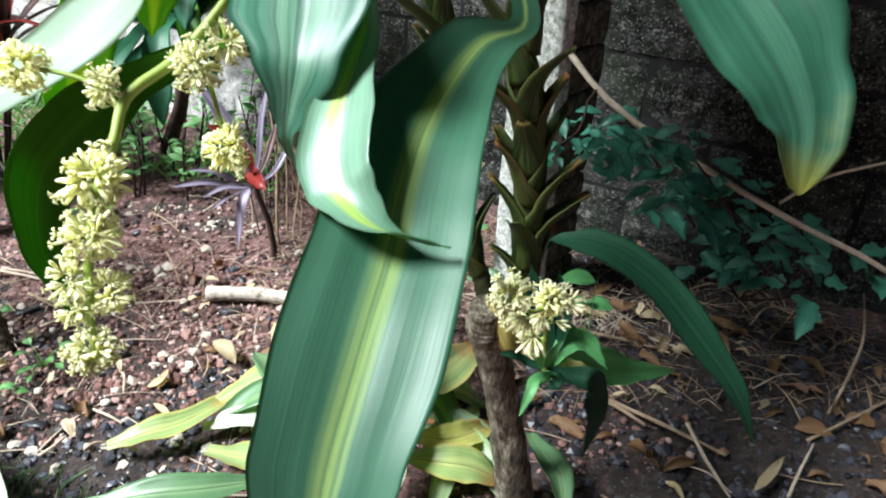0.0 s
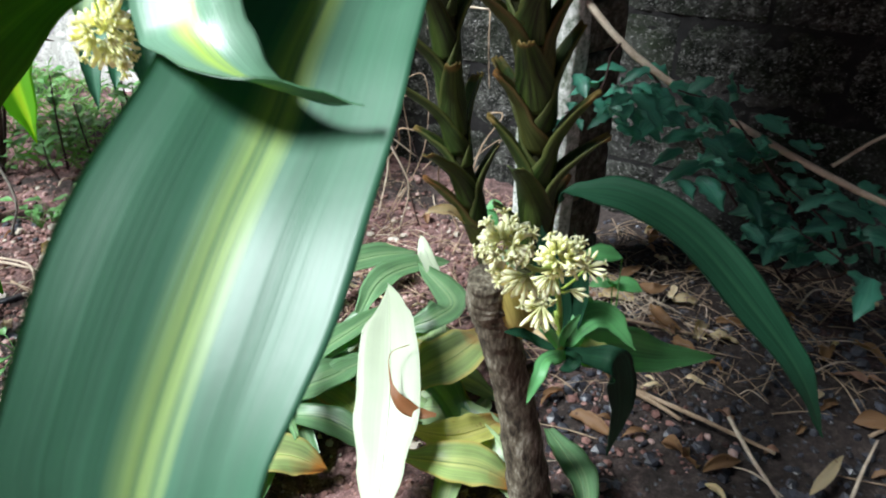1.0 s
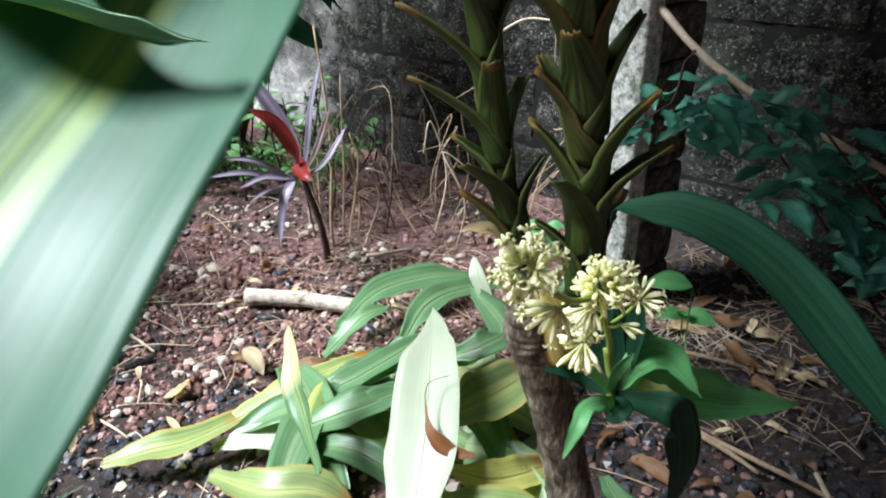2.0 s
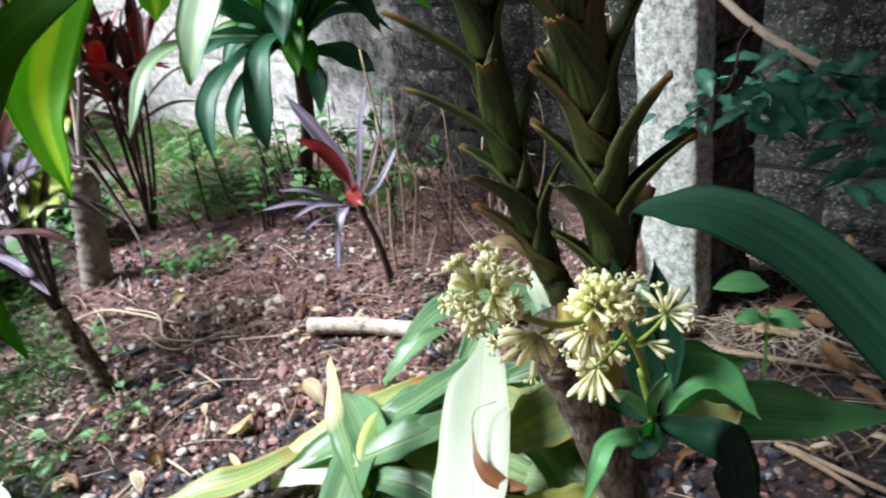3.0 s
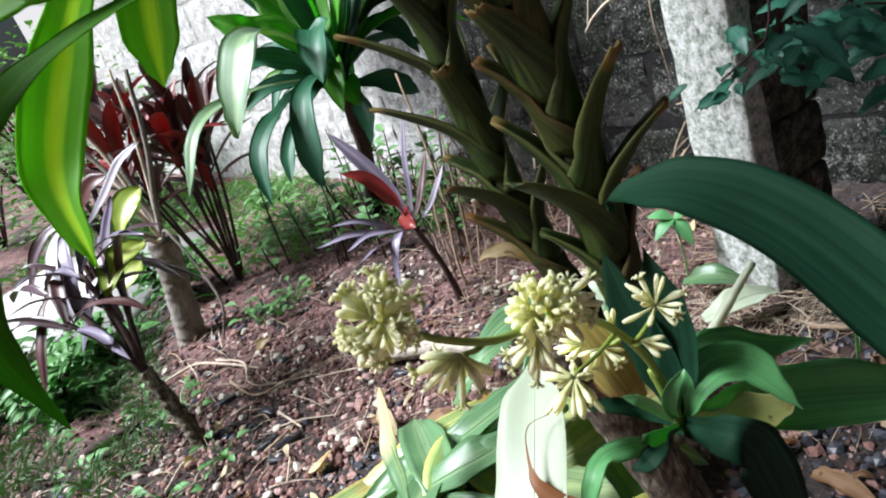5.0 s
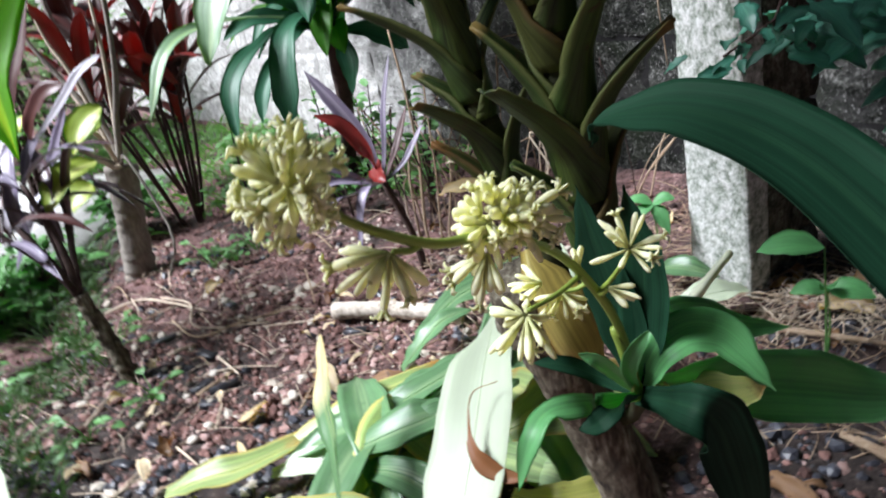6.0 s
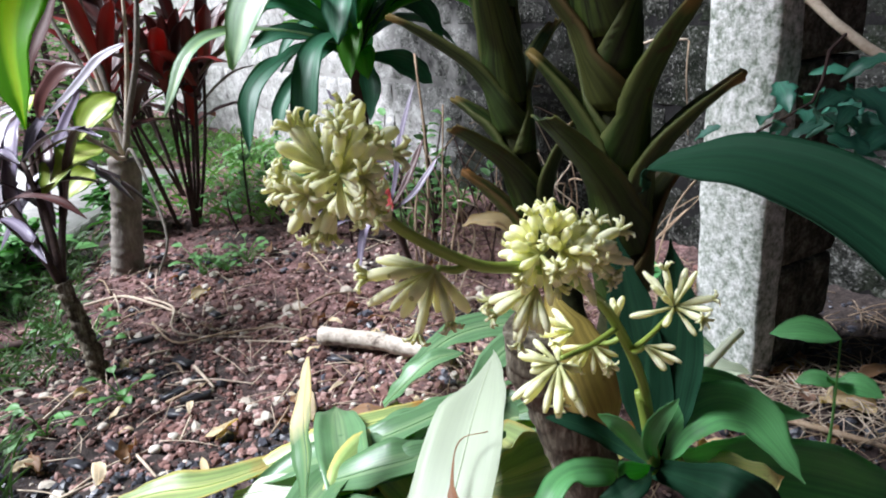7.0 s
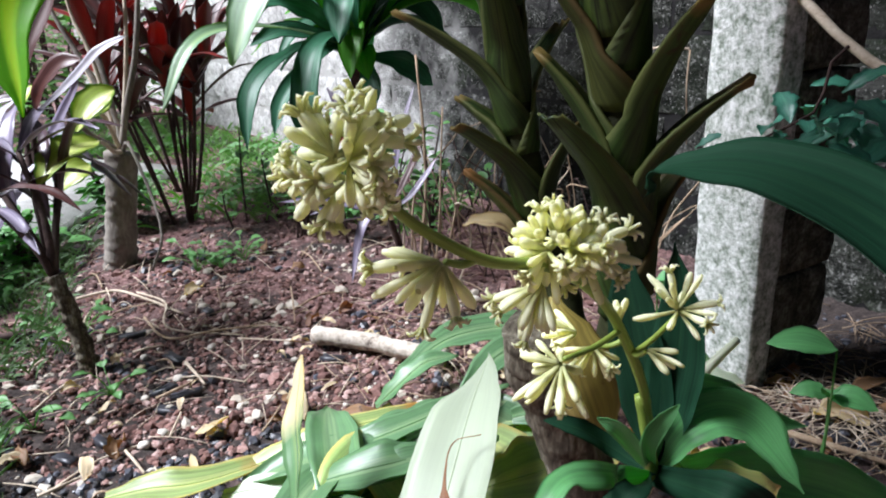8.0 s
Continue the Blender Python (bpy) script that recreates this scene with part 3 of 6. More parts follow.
def umbel(bm, hub, axis, ln, count, cone, thick, rng, opened=0.3):
    """Club-shaped buds that fan out from one hub, some of them open with six narrow petals."""
    hub, turn = Vector(hub), Vector(axis).normalized().to_track_quat("Z", "Y")
    low = math.cos(radians(cone))
    for i in range(count):
        z = 1 - (1 - low) * (i + 0.5) / count
        a, r = i * 2.39996 + rng.uniform(-0.35, 0.35), math.sqrt(max(0.0, 1 - z * z))
        d = (turn @ Vector((r * math.cos(a), r * math.sin(a), z)) + Vector((rng.gauss(0, .13), rng.gauss(0, .13), rng.gauss(0, .13)))).normalized()
        l1 = ln * rng.uniform(0.72, 1.12)
        k = thick * rng.uniform(0.75, 1.15)
        bend = Vector((rng.uniform(-.1, .1), rng.uniform(-.1, .1), rng.uniform(-.14, .06))) * l1
        q2 = hub + d * l1 + bend
        add_tube(bm, (hub + d * l1 * 0.08, hub + d * l1 * 0.6 + bend * 0.4, q2), (0.42 * k, 0.5 * k, 0.62 * k, 0.86 * k, 1.0 * k, 0.92 * k, 0.45 * k), n=7, sides=6)
        if rng.random() < opened:
            side = d.orthogonal().normalized()
            for j in range(6):
                e = (Matrix.Rotation(j * 1.047 + a, 3, d) @ side) * 0.75 + d * 0.5
                add_tube(bm, (q2 - d * k, q2 + e * k * 2.0, q2 + e * k * 3.4 - d * k * 1.1), (0.4 * k, 0.45 * k, 0.18 * k), n=3, sides=4)


def flower_head(centre, size, parent, rng, clumps=7, each=11, thick=0.052, opened=0.3):
    """A round head made of several umbels that crowd one another."""
    bm = bmesh.new()
    c = Vector(centre)
    for i in range(clumps):
        z = 1 - 2 * (i + 0.5) / clumps
        a, r = i * 2.39996 + 0.7, math.sqrt(max(0.0, 1 - z * z))
        d = (Vector((r * math.cos(a), r * math.sin(a), z)) + Vector((rng.uniform(-.3, .3), rng.uniform(-.3, .3), rng.uniform(-.3, .3)))).normalized()
        umbel(bm, c + d * size * rng.uniform(0.1, 0.2), d, size * rng.uniform(0.32, 0.41), each, 68, size * thick, rng, opened)
    return part("flower_head", bm, M_FLOWER, parent)


def flower_umbel(hub, axis, ln, count, cone, thick, parent, rng, opened=0.3):
    bm = bmesh.new()
    umbel(bm, hub, axis, ln, count, cone, thick, rng, opened)
    return part("flower_head", bm, M_FLOWER, parent)


def leaf_base(thing, q, tan, a, ln, wd, out, r, mat, r_seed):
    """The stump of a cut leaf: a sheath that clasps the cane and a thick channelled strap that leans away."""
    b = tan.cross(a)
    rr = random.Random(r_seed)
    n, across, lean = 14, 8, rr.uniform(-0.25, 0.25)
    bm = bmesh.new()
    uv = bm.loops.layers.uv.verify()
    outer, inner = [], []
    for i in range(n + 1):
        v = i / n
        rim = 0.0018 + 0.0016 * math.sin(math.pi * min(1.0, v * 1.1))
        ro, ri = [], []
        for k in range(across + 1):
            u = k / across * 2 - 1
            if v <= 0.43:
                s = v / 0.43
                f = u * radians(158 - 90 * s)
                nrm = a * math.cos(f) + b * math.sin(f)
                p = q + tan * (-0.026 + 0.038 * s) + nrm * r * (1 + 0.16 * s)
            else:
                s = min(1.0, (v - 0.43) / 0.57)
                w = (r * 1.08) * (1 - s) ** 1.5 + wd / 2 * (1 - (1 - s) ** 1.5) * (1 - 0.3 * s * s)
                inw = (-a + tan * 0.55 * s).normalized()
                depth = r * 0.72 * (1 - s) + 0.42 * w * s
                p = q + tan * (0.012 + ln * 0.9 * s) + a * (r * 1.16 + ln * out * s ** 1.35) + b * (u * w + lean * ln * s * s * 0.5) + inw * depth * u * u
                nrm = (b * u * 0.7 - inw).normalized()
            p = p + nrm * 0.0012 * noise.noise(p * 90)
            if i == n:
                p = p + tan * 0.006 * noise.noise(Vector((u * 3, r_seed, 0)))
            ro.append(bm.verts.new(p))
            ri.append(bm.verts.new(p - nrm * rim))
        outer.append(ro)
        inner.append(ri)
    def quad(vs, co):
        f = bm.faces.new(vs)
        for lp, c in zip(f.loops, co):
            lp[uv].uv = c
    for i in range(n):
        for k in range(across):
            co = ((k / across, i / n), ((k + 1) / across, i / n), ((k + 1) / across, (i + 1) / n), (k / across, (i + 1) / n))
            quad((outer[i][k], outer[i][k + 1], outer[i + 1][k + 1], outer[i + 1][k]), co)
            quad((inner[i][k], inner[i + 1][k], inner[i + 1][k + 1], inner[i][k + 1]), (co[0], co[3], co[2], co[1]))
        for k in (0, across):
            quad((outer[i][k], outer[i + 1][k], inner[i + 1][k], inner[i][k]), ((k / across, i / n), (k / across, (i + 1) / n), (k / across, (i + 1) / n), (k / across, i / n)))
    for i in (0, n):
        for k in range(across):
            quad((outer[i][k], outer[i][k + 1], inner[i][k + 1], inner[i][k]), ((k / across, i / n),) * 4)
    bmesh.ops.recalc_face_normals(bm, faces=bm.faces)
    part("leaf_base", bm, mat, thing)


def cane_with_bases(thing, pts, radius, first, last, step, ways, seed):
    """A cane whose leaves were cut, from its bare dark foot up through the stumps of its leaf bases."""
    r = random.Random(seed)
    bm = bmesh.new()
    c = add_tube(bm, pts, (radius * 1.25, radius, radius, radius), n=90, sides=14, lumps=0.16, seed=r.random() * 9)
    part("cane", bm, M_CANE, thing, "dark olive cane ringed by old leaf scars")
    run, at, k = 0.0, first, 0
    for i in range(1, len(c) - 1):
        run += (c[i] - c[i - 1]).length
        if run < at or run > last:
            continue
        at += step * r.uniform(0.8, 1.2)
        ang = radians(ways[k % len(ways)] + r.uniform(-20, 20))
        tan = (c[i + 1] - c[i - 1]).normalized()
        a = Vector((math.cos(ang), math.sin(ang), 0))
        a = (a - tan * a.dot(tan)).normalized()
        leaf_base(thing, c[i], tan, a, r.uniform(0.045, 0.085), r.uniform(0.019, 0.027), r.uniform(0.4, 0.85), radius * 1.22, M_STUB_OLD if r.random() < 0.25 else M_STUB, seed * 100 + k)
        k += 1


corn = empty("corn_plant", "flowering corn plant with cut canes and striped hanging leaves", "plant")
corn.location = (0, 0, 0)
rng = random.Random(5)

part("trunk", tube(((0.178, 0.913, 0.028), (0.143, 0.890, 0.229), (0.113, 0.867, 0.358), (0.100, 0.857, 0.415), (0.092, 0.842, 0.462)), (0.034, 0.028, 0.026, 0.027, 0.031, 0.024), n=60, sides=24, lumps=0.13), M_BARK, corn, "grey-brown trunk sawn off short")

CANE_A = ((0.106, 0.905, 0.395), (0.09, 0.924, 0.45), (0.071, 0.931, 0.5), (0.044, 0.942, 0.6), (0.029, 0.952, 0.7), (0.007, 0.962, 0.82), (-0.1, 0.99, 1.08), (-0.44, 1.06, 1.45))
CANE_B = ((0.138, 0.878, 0.4), (0.146, 0.887, 0.45), (0.143, 0.882, 0.55), (0.138, 0.877, 0.63), (0.129, 0.87, 0.7), (0.109, 0.86, 0.82), (0.09, 0.97, 1.1), (0.05, 1.28, 1.5))
cane_with_bases(corn, CANE_A, 0.0128, 0.1, 0.62, 0.023, (195, 20, 225, 172, 48, 208, 300, 95), 3)
cane_with_bases(corn, CANE_B, 0.016, 0.085, 0.6, 0.024, (200, 30, 258, 8, 186, 330, 120), 4)
leaf("dry_leaf", ((0.062, 0.922, 0.492), (0.044, 0.915, 0.509), (0.026, 0.91, 0.512), (0.01, 0.912, 0.507)), 0.02, (-0.1, -0.5, 1), M_STRAW_LEAF, corn, "pale dry leaf curled at the foot of the cane", cup=0.5, wave=0.1, prof=((0, 0.3), (0.2, 0.9), (0.45, 1.0), (0.75, 0.5), (1, 0.05)), n=16)

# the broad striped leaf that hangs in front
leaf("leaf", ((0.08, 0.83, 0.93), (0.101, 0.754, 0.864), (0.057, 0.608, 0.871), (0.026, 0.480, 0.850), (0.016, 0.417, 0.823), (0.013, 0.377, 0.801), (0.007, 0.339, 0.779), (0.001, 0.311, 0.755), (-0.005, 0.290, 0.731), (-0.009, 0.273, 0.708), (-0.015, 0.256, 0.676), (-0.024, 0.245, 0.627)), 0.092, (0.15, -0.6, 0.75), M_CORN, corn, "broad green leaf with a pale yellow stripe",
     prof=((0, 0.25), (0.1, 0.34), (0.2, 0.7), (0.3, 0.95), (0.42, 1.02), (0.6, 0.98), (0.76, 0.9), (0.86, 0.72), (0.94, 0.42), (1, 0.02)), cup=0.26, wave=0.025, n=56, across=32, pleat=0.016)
# leaves above it
leaf("leaf", ((0.09, 0.80, 1.04), (-0.063, 0.618, 1.000), (-0.057, 0.506, 0.941), (-0.053, 0.468, 0.913), (-0.053, 0.443, 0.887), (-0.058, 0.44, 0.860), (-0.062, 0.442, 0.842), (-0.062, 0.448, 0.829), (-0.06, 0.452, 0.816)), 0.096, (-0.1, -1.0, 0.35), M_CORN_STREAKED, corn, "streaked leaf drawn out to a thin tip", cup=0.2, wave=0.03, n=60, across=24, seed=3, pleat=0.018,
     prof=((0, 0.3), (0.2, 0.7), (0.3, 1.0), (0.375, 0.97), (0.5, 0.58), (0.625, 0.28), (0.75, 0.13), (0.875, 0.08), (1, 0.02)))
leaf("leaf", ((0.08, 0.79, 0.97), (-0.015, 0.580, 0.928), (-0.017, 0.484, 0.898), (-0.022, 0.436, 0.869), (-0.022, 0.408, 0.847), (-0.013, 0.386, 0.83), (0.003, 0.372, 0.8185), (0.024, 0.367, 0.813), (0.048, 0.364, 0.811)), 0.05, (-0.25, -1.0, 0.35), M_CORN_CURL, corn, "narrow striped curling leaf, sheen and tip shade in its colour", cup=0.3, wave=0.07, n=60, across=16, seed=8, twist=(0, 165, 0.6),
     prof=((0, 0.2), (0.2, 0.3), (0.3, 0.55), (0.42, 0.92), (0.52, 1.0), (0.6, 0.9), (0.68, 0.62), (0.8, 0.42), (0.92, 0.2), (1, 0.02)))
leaf("leaf", ((0.11, 0.79, 1.05), (0.162, 0.645, 1.037), (0.193, 0.517, 0.967), (0.217, 0.477, 0.934), (0.239, 0.455, 0.904), (0.255, 0.443, 0.870), (0.258, 0.432, 0.829)), 0.092, (0.0, -0.9, 0.6), M_CORN_TIPPED, corn, "drooping leaf with a yellowed tip", pleat=0.04, cup=0.15, wave=0.06, n=40, across=12, seed=5,
     prof=((0, 0.3), (0.2, 0.6), (0.4, 1.0), (0.6, 0.95), (0.75, 0.72), (0.88, 0.48), (0.96, 0.3), (1, 0.05)))
# the leaf that arches from the cane, its shade put into the dark colour
leaf("leaf", ((0.164, 0.835, 0.566), (0.174, 0.824, 0.585), (0.227, 0.793, 0.595), (0.280, 0.745, 0.582), (0.331, 0.692, 0.540), (0.373, 0.658, 0.494), (0.402, 0.640, 0.437)), 0.056, (0.25, -0.5, 1.0), M_CORN_SHADED, corn, cup=0.16, wave=0.05, n=60, across=16, seed=12, pleat=0.02,
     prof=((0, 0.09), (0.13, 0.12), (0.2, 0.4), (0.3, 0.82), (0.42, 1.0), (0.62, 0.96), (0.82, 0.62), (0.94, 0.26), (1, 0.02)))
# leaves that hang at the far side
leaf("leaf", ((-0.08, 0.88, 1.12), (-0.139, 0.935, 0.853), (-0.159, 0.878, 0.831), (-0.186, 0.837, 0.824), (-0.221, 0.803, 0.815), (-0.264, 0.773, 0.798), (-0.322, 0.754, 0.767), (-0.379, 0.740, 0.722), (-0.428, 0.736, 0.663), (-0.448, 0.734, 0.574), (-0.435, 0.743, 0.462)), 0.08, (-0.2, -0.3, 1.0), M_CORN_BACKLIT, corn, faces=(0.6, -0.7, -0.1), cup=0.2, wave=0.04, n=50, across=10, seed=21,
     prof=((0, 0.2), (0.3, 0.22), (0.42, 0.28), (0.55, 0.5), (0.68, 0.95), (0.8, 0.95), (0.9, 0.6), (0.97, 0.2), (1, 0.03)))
leaf("leaf", ((-0.06, 0.92, 1.1), (-0.2, 0.98, 1.08), (-0.461, 1.093, 0.919), (-0.468, 1.031, 0.846), (-0.478, 0.964, 0.765), (-0.485, 0.918, 0.686), (-0.450, 0.883, 0.585)), 0.082, (0.55, -0.8, 0.15), M_CORN_LIT, corn, "yellow-green striped leaf with backlight in its colour", prof=HANG, cup=0.15, wave=0.05, n=36, across=10, seed=23)
leaf("leaf", ((-0.06, 0.95, 1.15), (-0.2, 1.03, 1.12), (-0.459, 1.205, 0.950), (-0.454, 1.173, 0.876), (-0.453, 1.140, 0.803), (-0.456, 1.121, 0.739)), 0.085, (0.5, -0.8, 0.1), M_CORN_LIT, corn, "yellow-green striped leaf with backlight in its colour", prof=HANG, cup=0.15, wave=0.04, n=30, across=10, seed=25)
leaf("leaf", ((-0.08, 0.9, 1.15), (-0.25, 0.88, 1.12), (-0.363, 0.961, 0.920), (-0.409, 0.941, 0.900), (-0.470, 0.929, 0.890), (-0.544, 0.913, 0.884)), 0.07, (0.5, -0.7, 0.2), M_CORN_LIT, corn, "yellow-green striped leaf with backlight in its colour", cup=0.2, wave=0.04, n=30, across=10, seed=27)
leaf("leaf", ((-0.06, 0.84, 1.12), (-0.229, 0.744, 0.948), (-0.300, 0.733, 0.869), (-0.366, 0.724, 0.814), (-0.458, 0.726, 0.761), (-0.552, 0.742, 0.712)), 0.078, (-0.07, -0.72, 0.69), M_CORN_SKY_SHEEN, corn, "broad leaf in full light, its sheen in the colour", cup=0.1, wave=0.03, n=30, across=10, seed=29)
# unseen crowns of both canes, added over the bed to shade its right side
crown_rng = random.Random(52)
for top, count in (((-0.44, 1.06, 1.45), 66), ((0.05, 1.28, 1.5), 44)):
    for i in range(count):
        a = i * 2.39996
        ln = crown_rng.uniform(0.5, 0.78)
        up = crown_rng.uniform(-0.05, 0.55)
        d = Vector((math.cos(a), math.sin(a), 0))
        # gaps left open so that sun reaches the post and the shoot
        if top[0] < 0 and (d.y < -0.75 and d.x < -0.1 or d.y > 0.35 and d.x < 0.35):
            continue
        q = Vector(top) + Vector((0, 0, crown_rng.uniform(0.0, 0.12)))
        leaf("leaf", (q, q + d * ln * 0.3 + Vector((0, 0, ln * up * 0.7)), q + d * ln * 0.7 + Vector((0, 0, ln * up * 0.8)), q + d * ln + Vector((0, 0, ln * (up - 0.12)))), crown_rng.uniform(0.08, 0.105), -d * 0.3 + Vector((0, 0, 1)), crown_rng.choice((M_CORN, M_CORN_SHADED)), corn, cup=0.2, wave=0.05, n=14, across=6, seed=crown_rng.random() * 90)

# flowering shoot on the trunk
part("branch", tube(((0.129, 0.883, 0.291), (0.162, 0.870, 0.317), (0.182, 0.805, 0.387)), (0.007, 0.006, 0.005), n=12, sides=8, lumps=0.2), M_CANE, corn)
shoot = part("shoot", tube(((0.182, 0.805, 0.387), (0.180, 0.801, 0.408), (0.171, 0.801, 0.448)), (0.0048, 0.0042, 0.003), n=14, sides=10, lumps=0.1), M_STALK, corn, "short green shoot")
ST = ((0.179, 0.812, 0.405), (0.174, 0.797, 0.455), (0.165, 0.775, 0.498), (0.158, 0.735, 0.54), (0.151, 0.672, 0.58), (0.134, 0.642, 0.592), (0.118, 0.618, 0.612), (0.108, 0.602, 0.632))
stalk = part("flower_stalk", tube(ST, (0.0034, 0.0032, 0.003, 0.0027, 0.0025, 0.0023, 0.0021, 0.0018), n=44, sides=9, lumps=0.08), M_STALK, corn, "arched pale green flower stalk")
flower_head((0.104, 0.598, 0.637), 0.043, stalk, rng, clumps=7, each=9, thick=0.055, opened=0.4)
flower_head((0.152, 0.672, 0.59), 0.044, stalk, rng, clumps=7, each=10, thick=0.054, opened=0.4)
flower_umbel((0.16, 0.686, 0.583), (0.75, -0.2, 0.5), 0.023, 16, 80, 0.0024, stalk, rng)
flower_umbel((0.148, 0.668, 0.574), (-0.35, -0.2, -1), 0.024, 13, 52, 0.0024, stalk, rng)
flower_umbel((0.124, 0.624, 0.597), (-0.6, -0.25, -0.75), 0.024, 17, 74, 0.0024, stalk, rng)
flower_umbel((0.146, 0.708, 0.515), (-0.45, -0.1, -0.9), 0.025, 20, 84, 0.0023, stalk, rng, 0.2)
flower_umbel((0.148, 0.772, 0.492), (-0.15, -0.3, -1), 0.021, 12, 75, 0.0021, stalk, rng, 0.2)
flower_umbel((0.143, 0.752, 0.51), (-0.9, -0.3, -0.2), 0.02, 10, 60, 0.0021, stalk, rng, 0.2)
flower_umbel((0.192, 0.774, 0.521), (0.35, -0.3, 0.9), 0.026, 18, 98, 0.0021, stalk, rng, 0.25)
flower_umbel((0.178, 0.766, 0.499), (0.9, -0.2, -0.35), 0.018, 6, 42, 0.0021, stalk, rng, 0.1)
flower_umbel((0.163, 0.764, 0.513), (-0.2, -0.3, 0.9), 0.017, 4, 24, 0.0021, stalk, rng, 0.0)
for a, b in (((0.168, 0.783, 0.485), (0.192, 0.774, 0.519)), ((0.163, 0.765, 0.508), (0.147, 0.71, 0.517)), ((0.168, 0.782, 0.487), (0.178, 0.766, 0.498)), ((0.132, 0.64, 0.594), (0.125, 0.625, 0.597)), ((0.165, 0.775, 0.498), (0.149, 0.772, 0.493)), ((0.164, 0.77, 0.503), (0.163, 0.765, 0.512))):
    part("side_stalk", tube((a, tuple((Vector(a) + Vector(b)) / 2 + Vector((0, 0, -0.002))), b), (0.0019, 0.0016, 0.0013), n=8, sides=7), M_STALK, stalk)

# leaves of the shoot
SB = (0.182, 0.806, 0.388)
M_SHEATH = leaf_stuff("withered_sheath", (0.42, 0.33, 0.08), (0.5, 0.42, 0.12), gloss=0.5, through_light=0.15, coat=0.05, mottling=0.3, spots=(0.2, 0.1, 0.03), spec=0.3)
# yellow leaf with brown tip and spots; sun on it lightens the colour
M_YELLOW_SUNLIT = leaf_stuff("yellow_leaf_sunlit", (0.72, 0.74, 0.36), gloss=0.42, tip=(0.5, 0.3, 0.1), tip_at=0.97, spots=(0.4, 0.33, 0.12))



def shoot_leaf(pts, w, face, mat, pr):
    leaf("leaf", pts, w, face, mat, corn, prof=pr, cup=0.25, wave=0.08, n=26, across=8, seed=rng.random() * 40)


shoot_leaf((SB, (0.193, 0.831, 0.419), (0.205, 0.871, 0.413), (0.224, 0.907, 0.391), (0.247, 0.950, 0.354), (0.286, 1.003, 0.322)), 0.033, (0.1, -0.6, 0.8), M_CORN_LEAFY, BLADE)
shoot_leaf((SB, (0.198, 0.81, 0.422), (0.216, 0.826, 0.43), (0.236, 0.834, 0.423), (0.254, 0.826, 0.408), (0.27, 0.818, 0.39)), 0.034, (0.2, -0.6, 0.8), M_CORN_LEAFY, OVAL)
shoot_leaf((SB, (0.214, 0.859, 0.352), (0.252, 0.913, 0.321), (0.299, 0.967, 0.281), (0.359, 1.011, 0.245), (0.457, 1.062, 0.211)), 0.064, (0.05, -0.75, 0.75), M_CORN_LEAFY, BLADE)
shoot_leaf((SB, (0.222, 0.751, 0.425), (0.236, 0.753, 0.413), (0.243, 0.756, 0.385), (0.250, 0.762, 0.338), (0.250, 0.784, 0.254)), 0.042, (0.4, -0.8, 0.6), M_CORN_SHADED, BLADE)
shoot_leaf((SB, (0.188, 0.818, 0.44), (0.19, 0.824, 0.49), (0.183, 0.826, 0.541)), 0.036, (-0.1, -1, 0.2), M_CORN_SHADED, OVAL)
shoot_leaf((SB, (0.174, 0.82, 0.44), (0.16, 0.832, 0.49), (0.148, 0.84, 0.537)), 0.038, (-0.2, -1, 0.2), M_CORN_SHADED, OVAL)
shoot_leaf((SB, (0.18, 0.79, 0.42), (0.186, 0.786, 0.44), (0.196, 0.788, 0.455)), 0.012, (0.2, -1, 0.3), M_CORN_LEAFY, BLADE)
shoot_leaf((SB, (0.172, 0.792, 0.415), (0.163, 0.784, 0.432), (0.15, 0.78, 0.44)), 0.013, (-0.2, -1, 0.3), M_CORN_LEAFY, BLADE)
shoot_leaf((SB, (0.176, 0.725, 0.445), (0.155, 0.697, 0.459), (0.147, 0.678, 0.453), (0.137, 0.671, 0.423)), 0.016, (-0.4, -0.8, 0.5), M_CORN_LEAFY, BLADE)
shoot_leaf((SB, (0.186, 0.719, 0.447), (0.178, 0.703, 0.448), (0.168, 0.698, 0.447)), 0.014, (-0.2, -0.7, 0.7), M_CORN_SHADED, BLADE)
shoot_leaf((SB, (0.154, 0.809, 0.400), (0.134, 0.796, 0.418), (0.114, 0.789, 0.424)), 0.016, (-0.2, -0.5, 1), M_CORN_SHADED, BLADE)
shoot_leaf(((0.192, 0.81, 0.384), (0.21, 0.842, 0.358), (0.235, 0.872, 0.343), (0.264, 0.902, 0.33)), 0.04, (-0.3, -0.7, 0.7), M_YELLOW_SUNLIT, ((0, 0.4), (0.3, 0.9), (0.6, 1.0), (0.85, 0.6), (1.0, 0.05)))
leaf("old_sheath", ((0.138, 0.838, 0.382), (0.13, 0.824, 0.408), (0.119, 0.823, 0.438), (0.108, 0.832, 0.466), (0.102, 0.848, 0.484)), 0.06, (0.1, 1, -0.1), M_SHEATH, corn, "golden brown withered sheath round the trunk", cup=0.75, wave=0.05, n=24, across=14, prof=((0, 0.55), (0.25, 0.95), (0.5, 1.0), (0.75, 0.8), (1, 0.2)), thick=0.002)

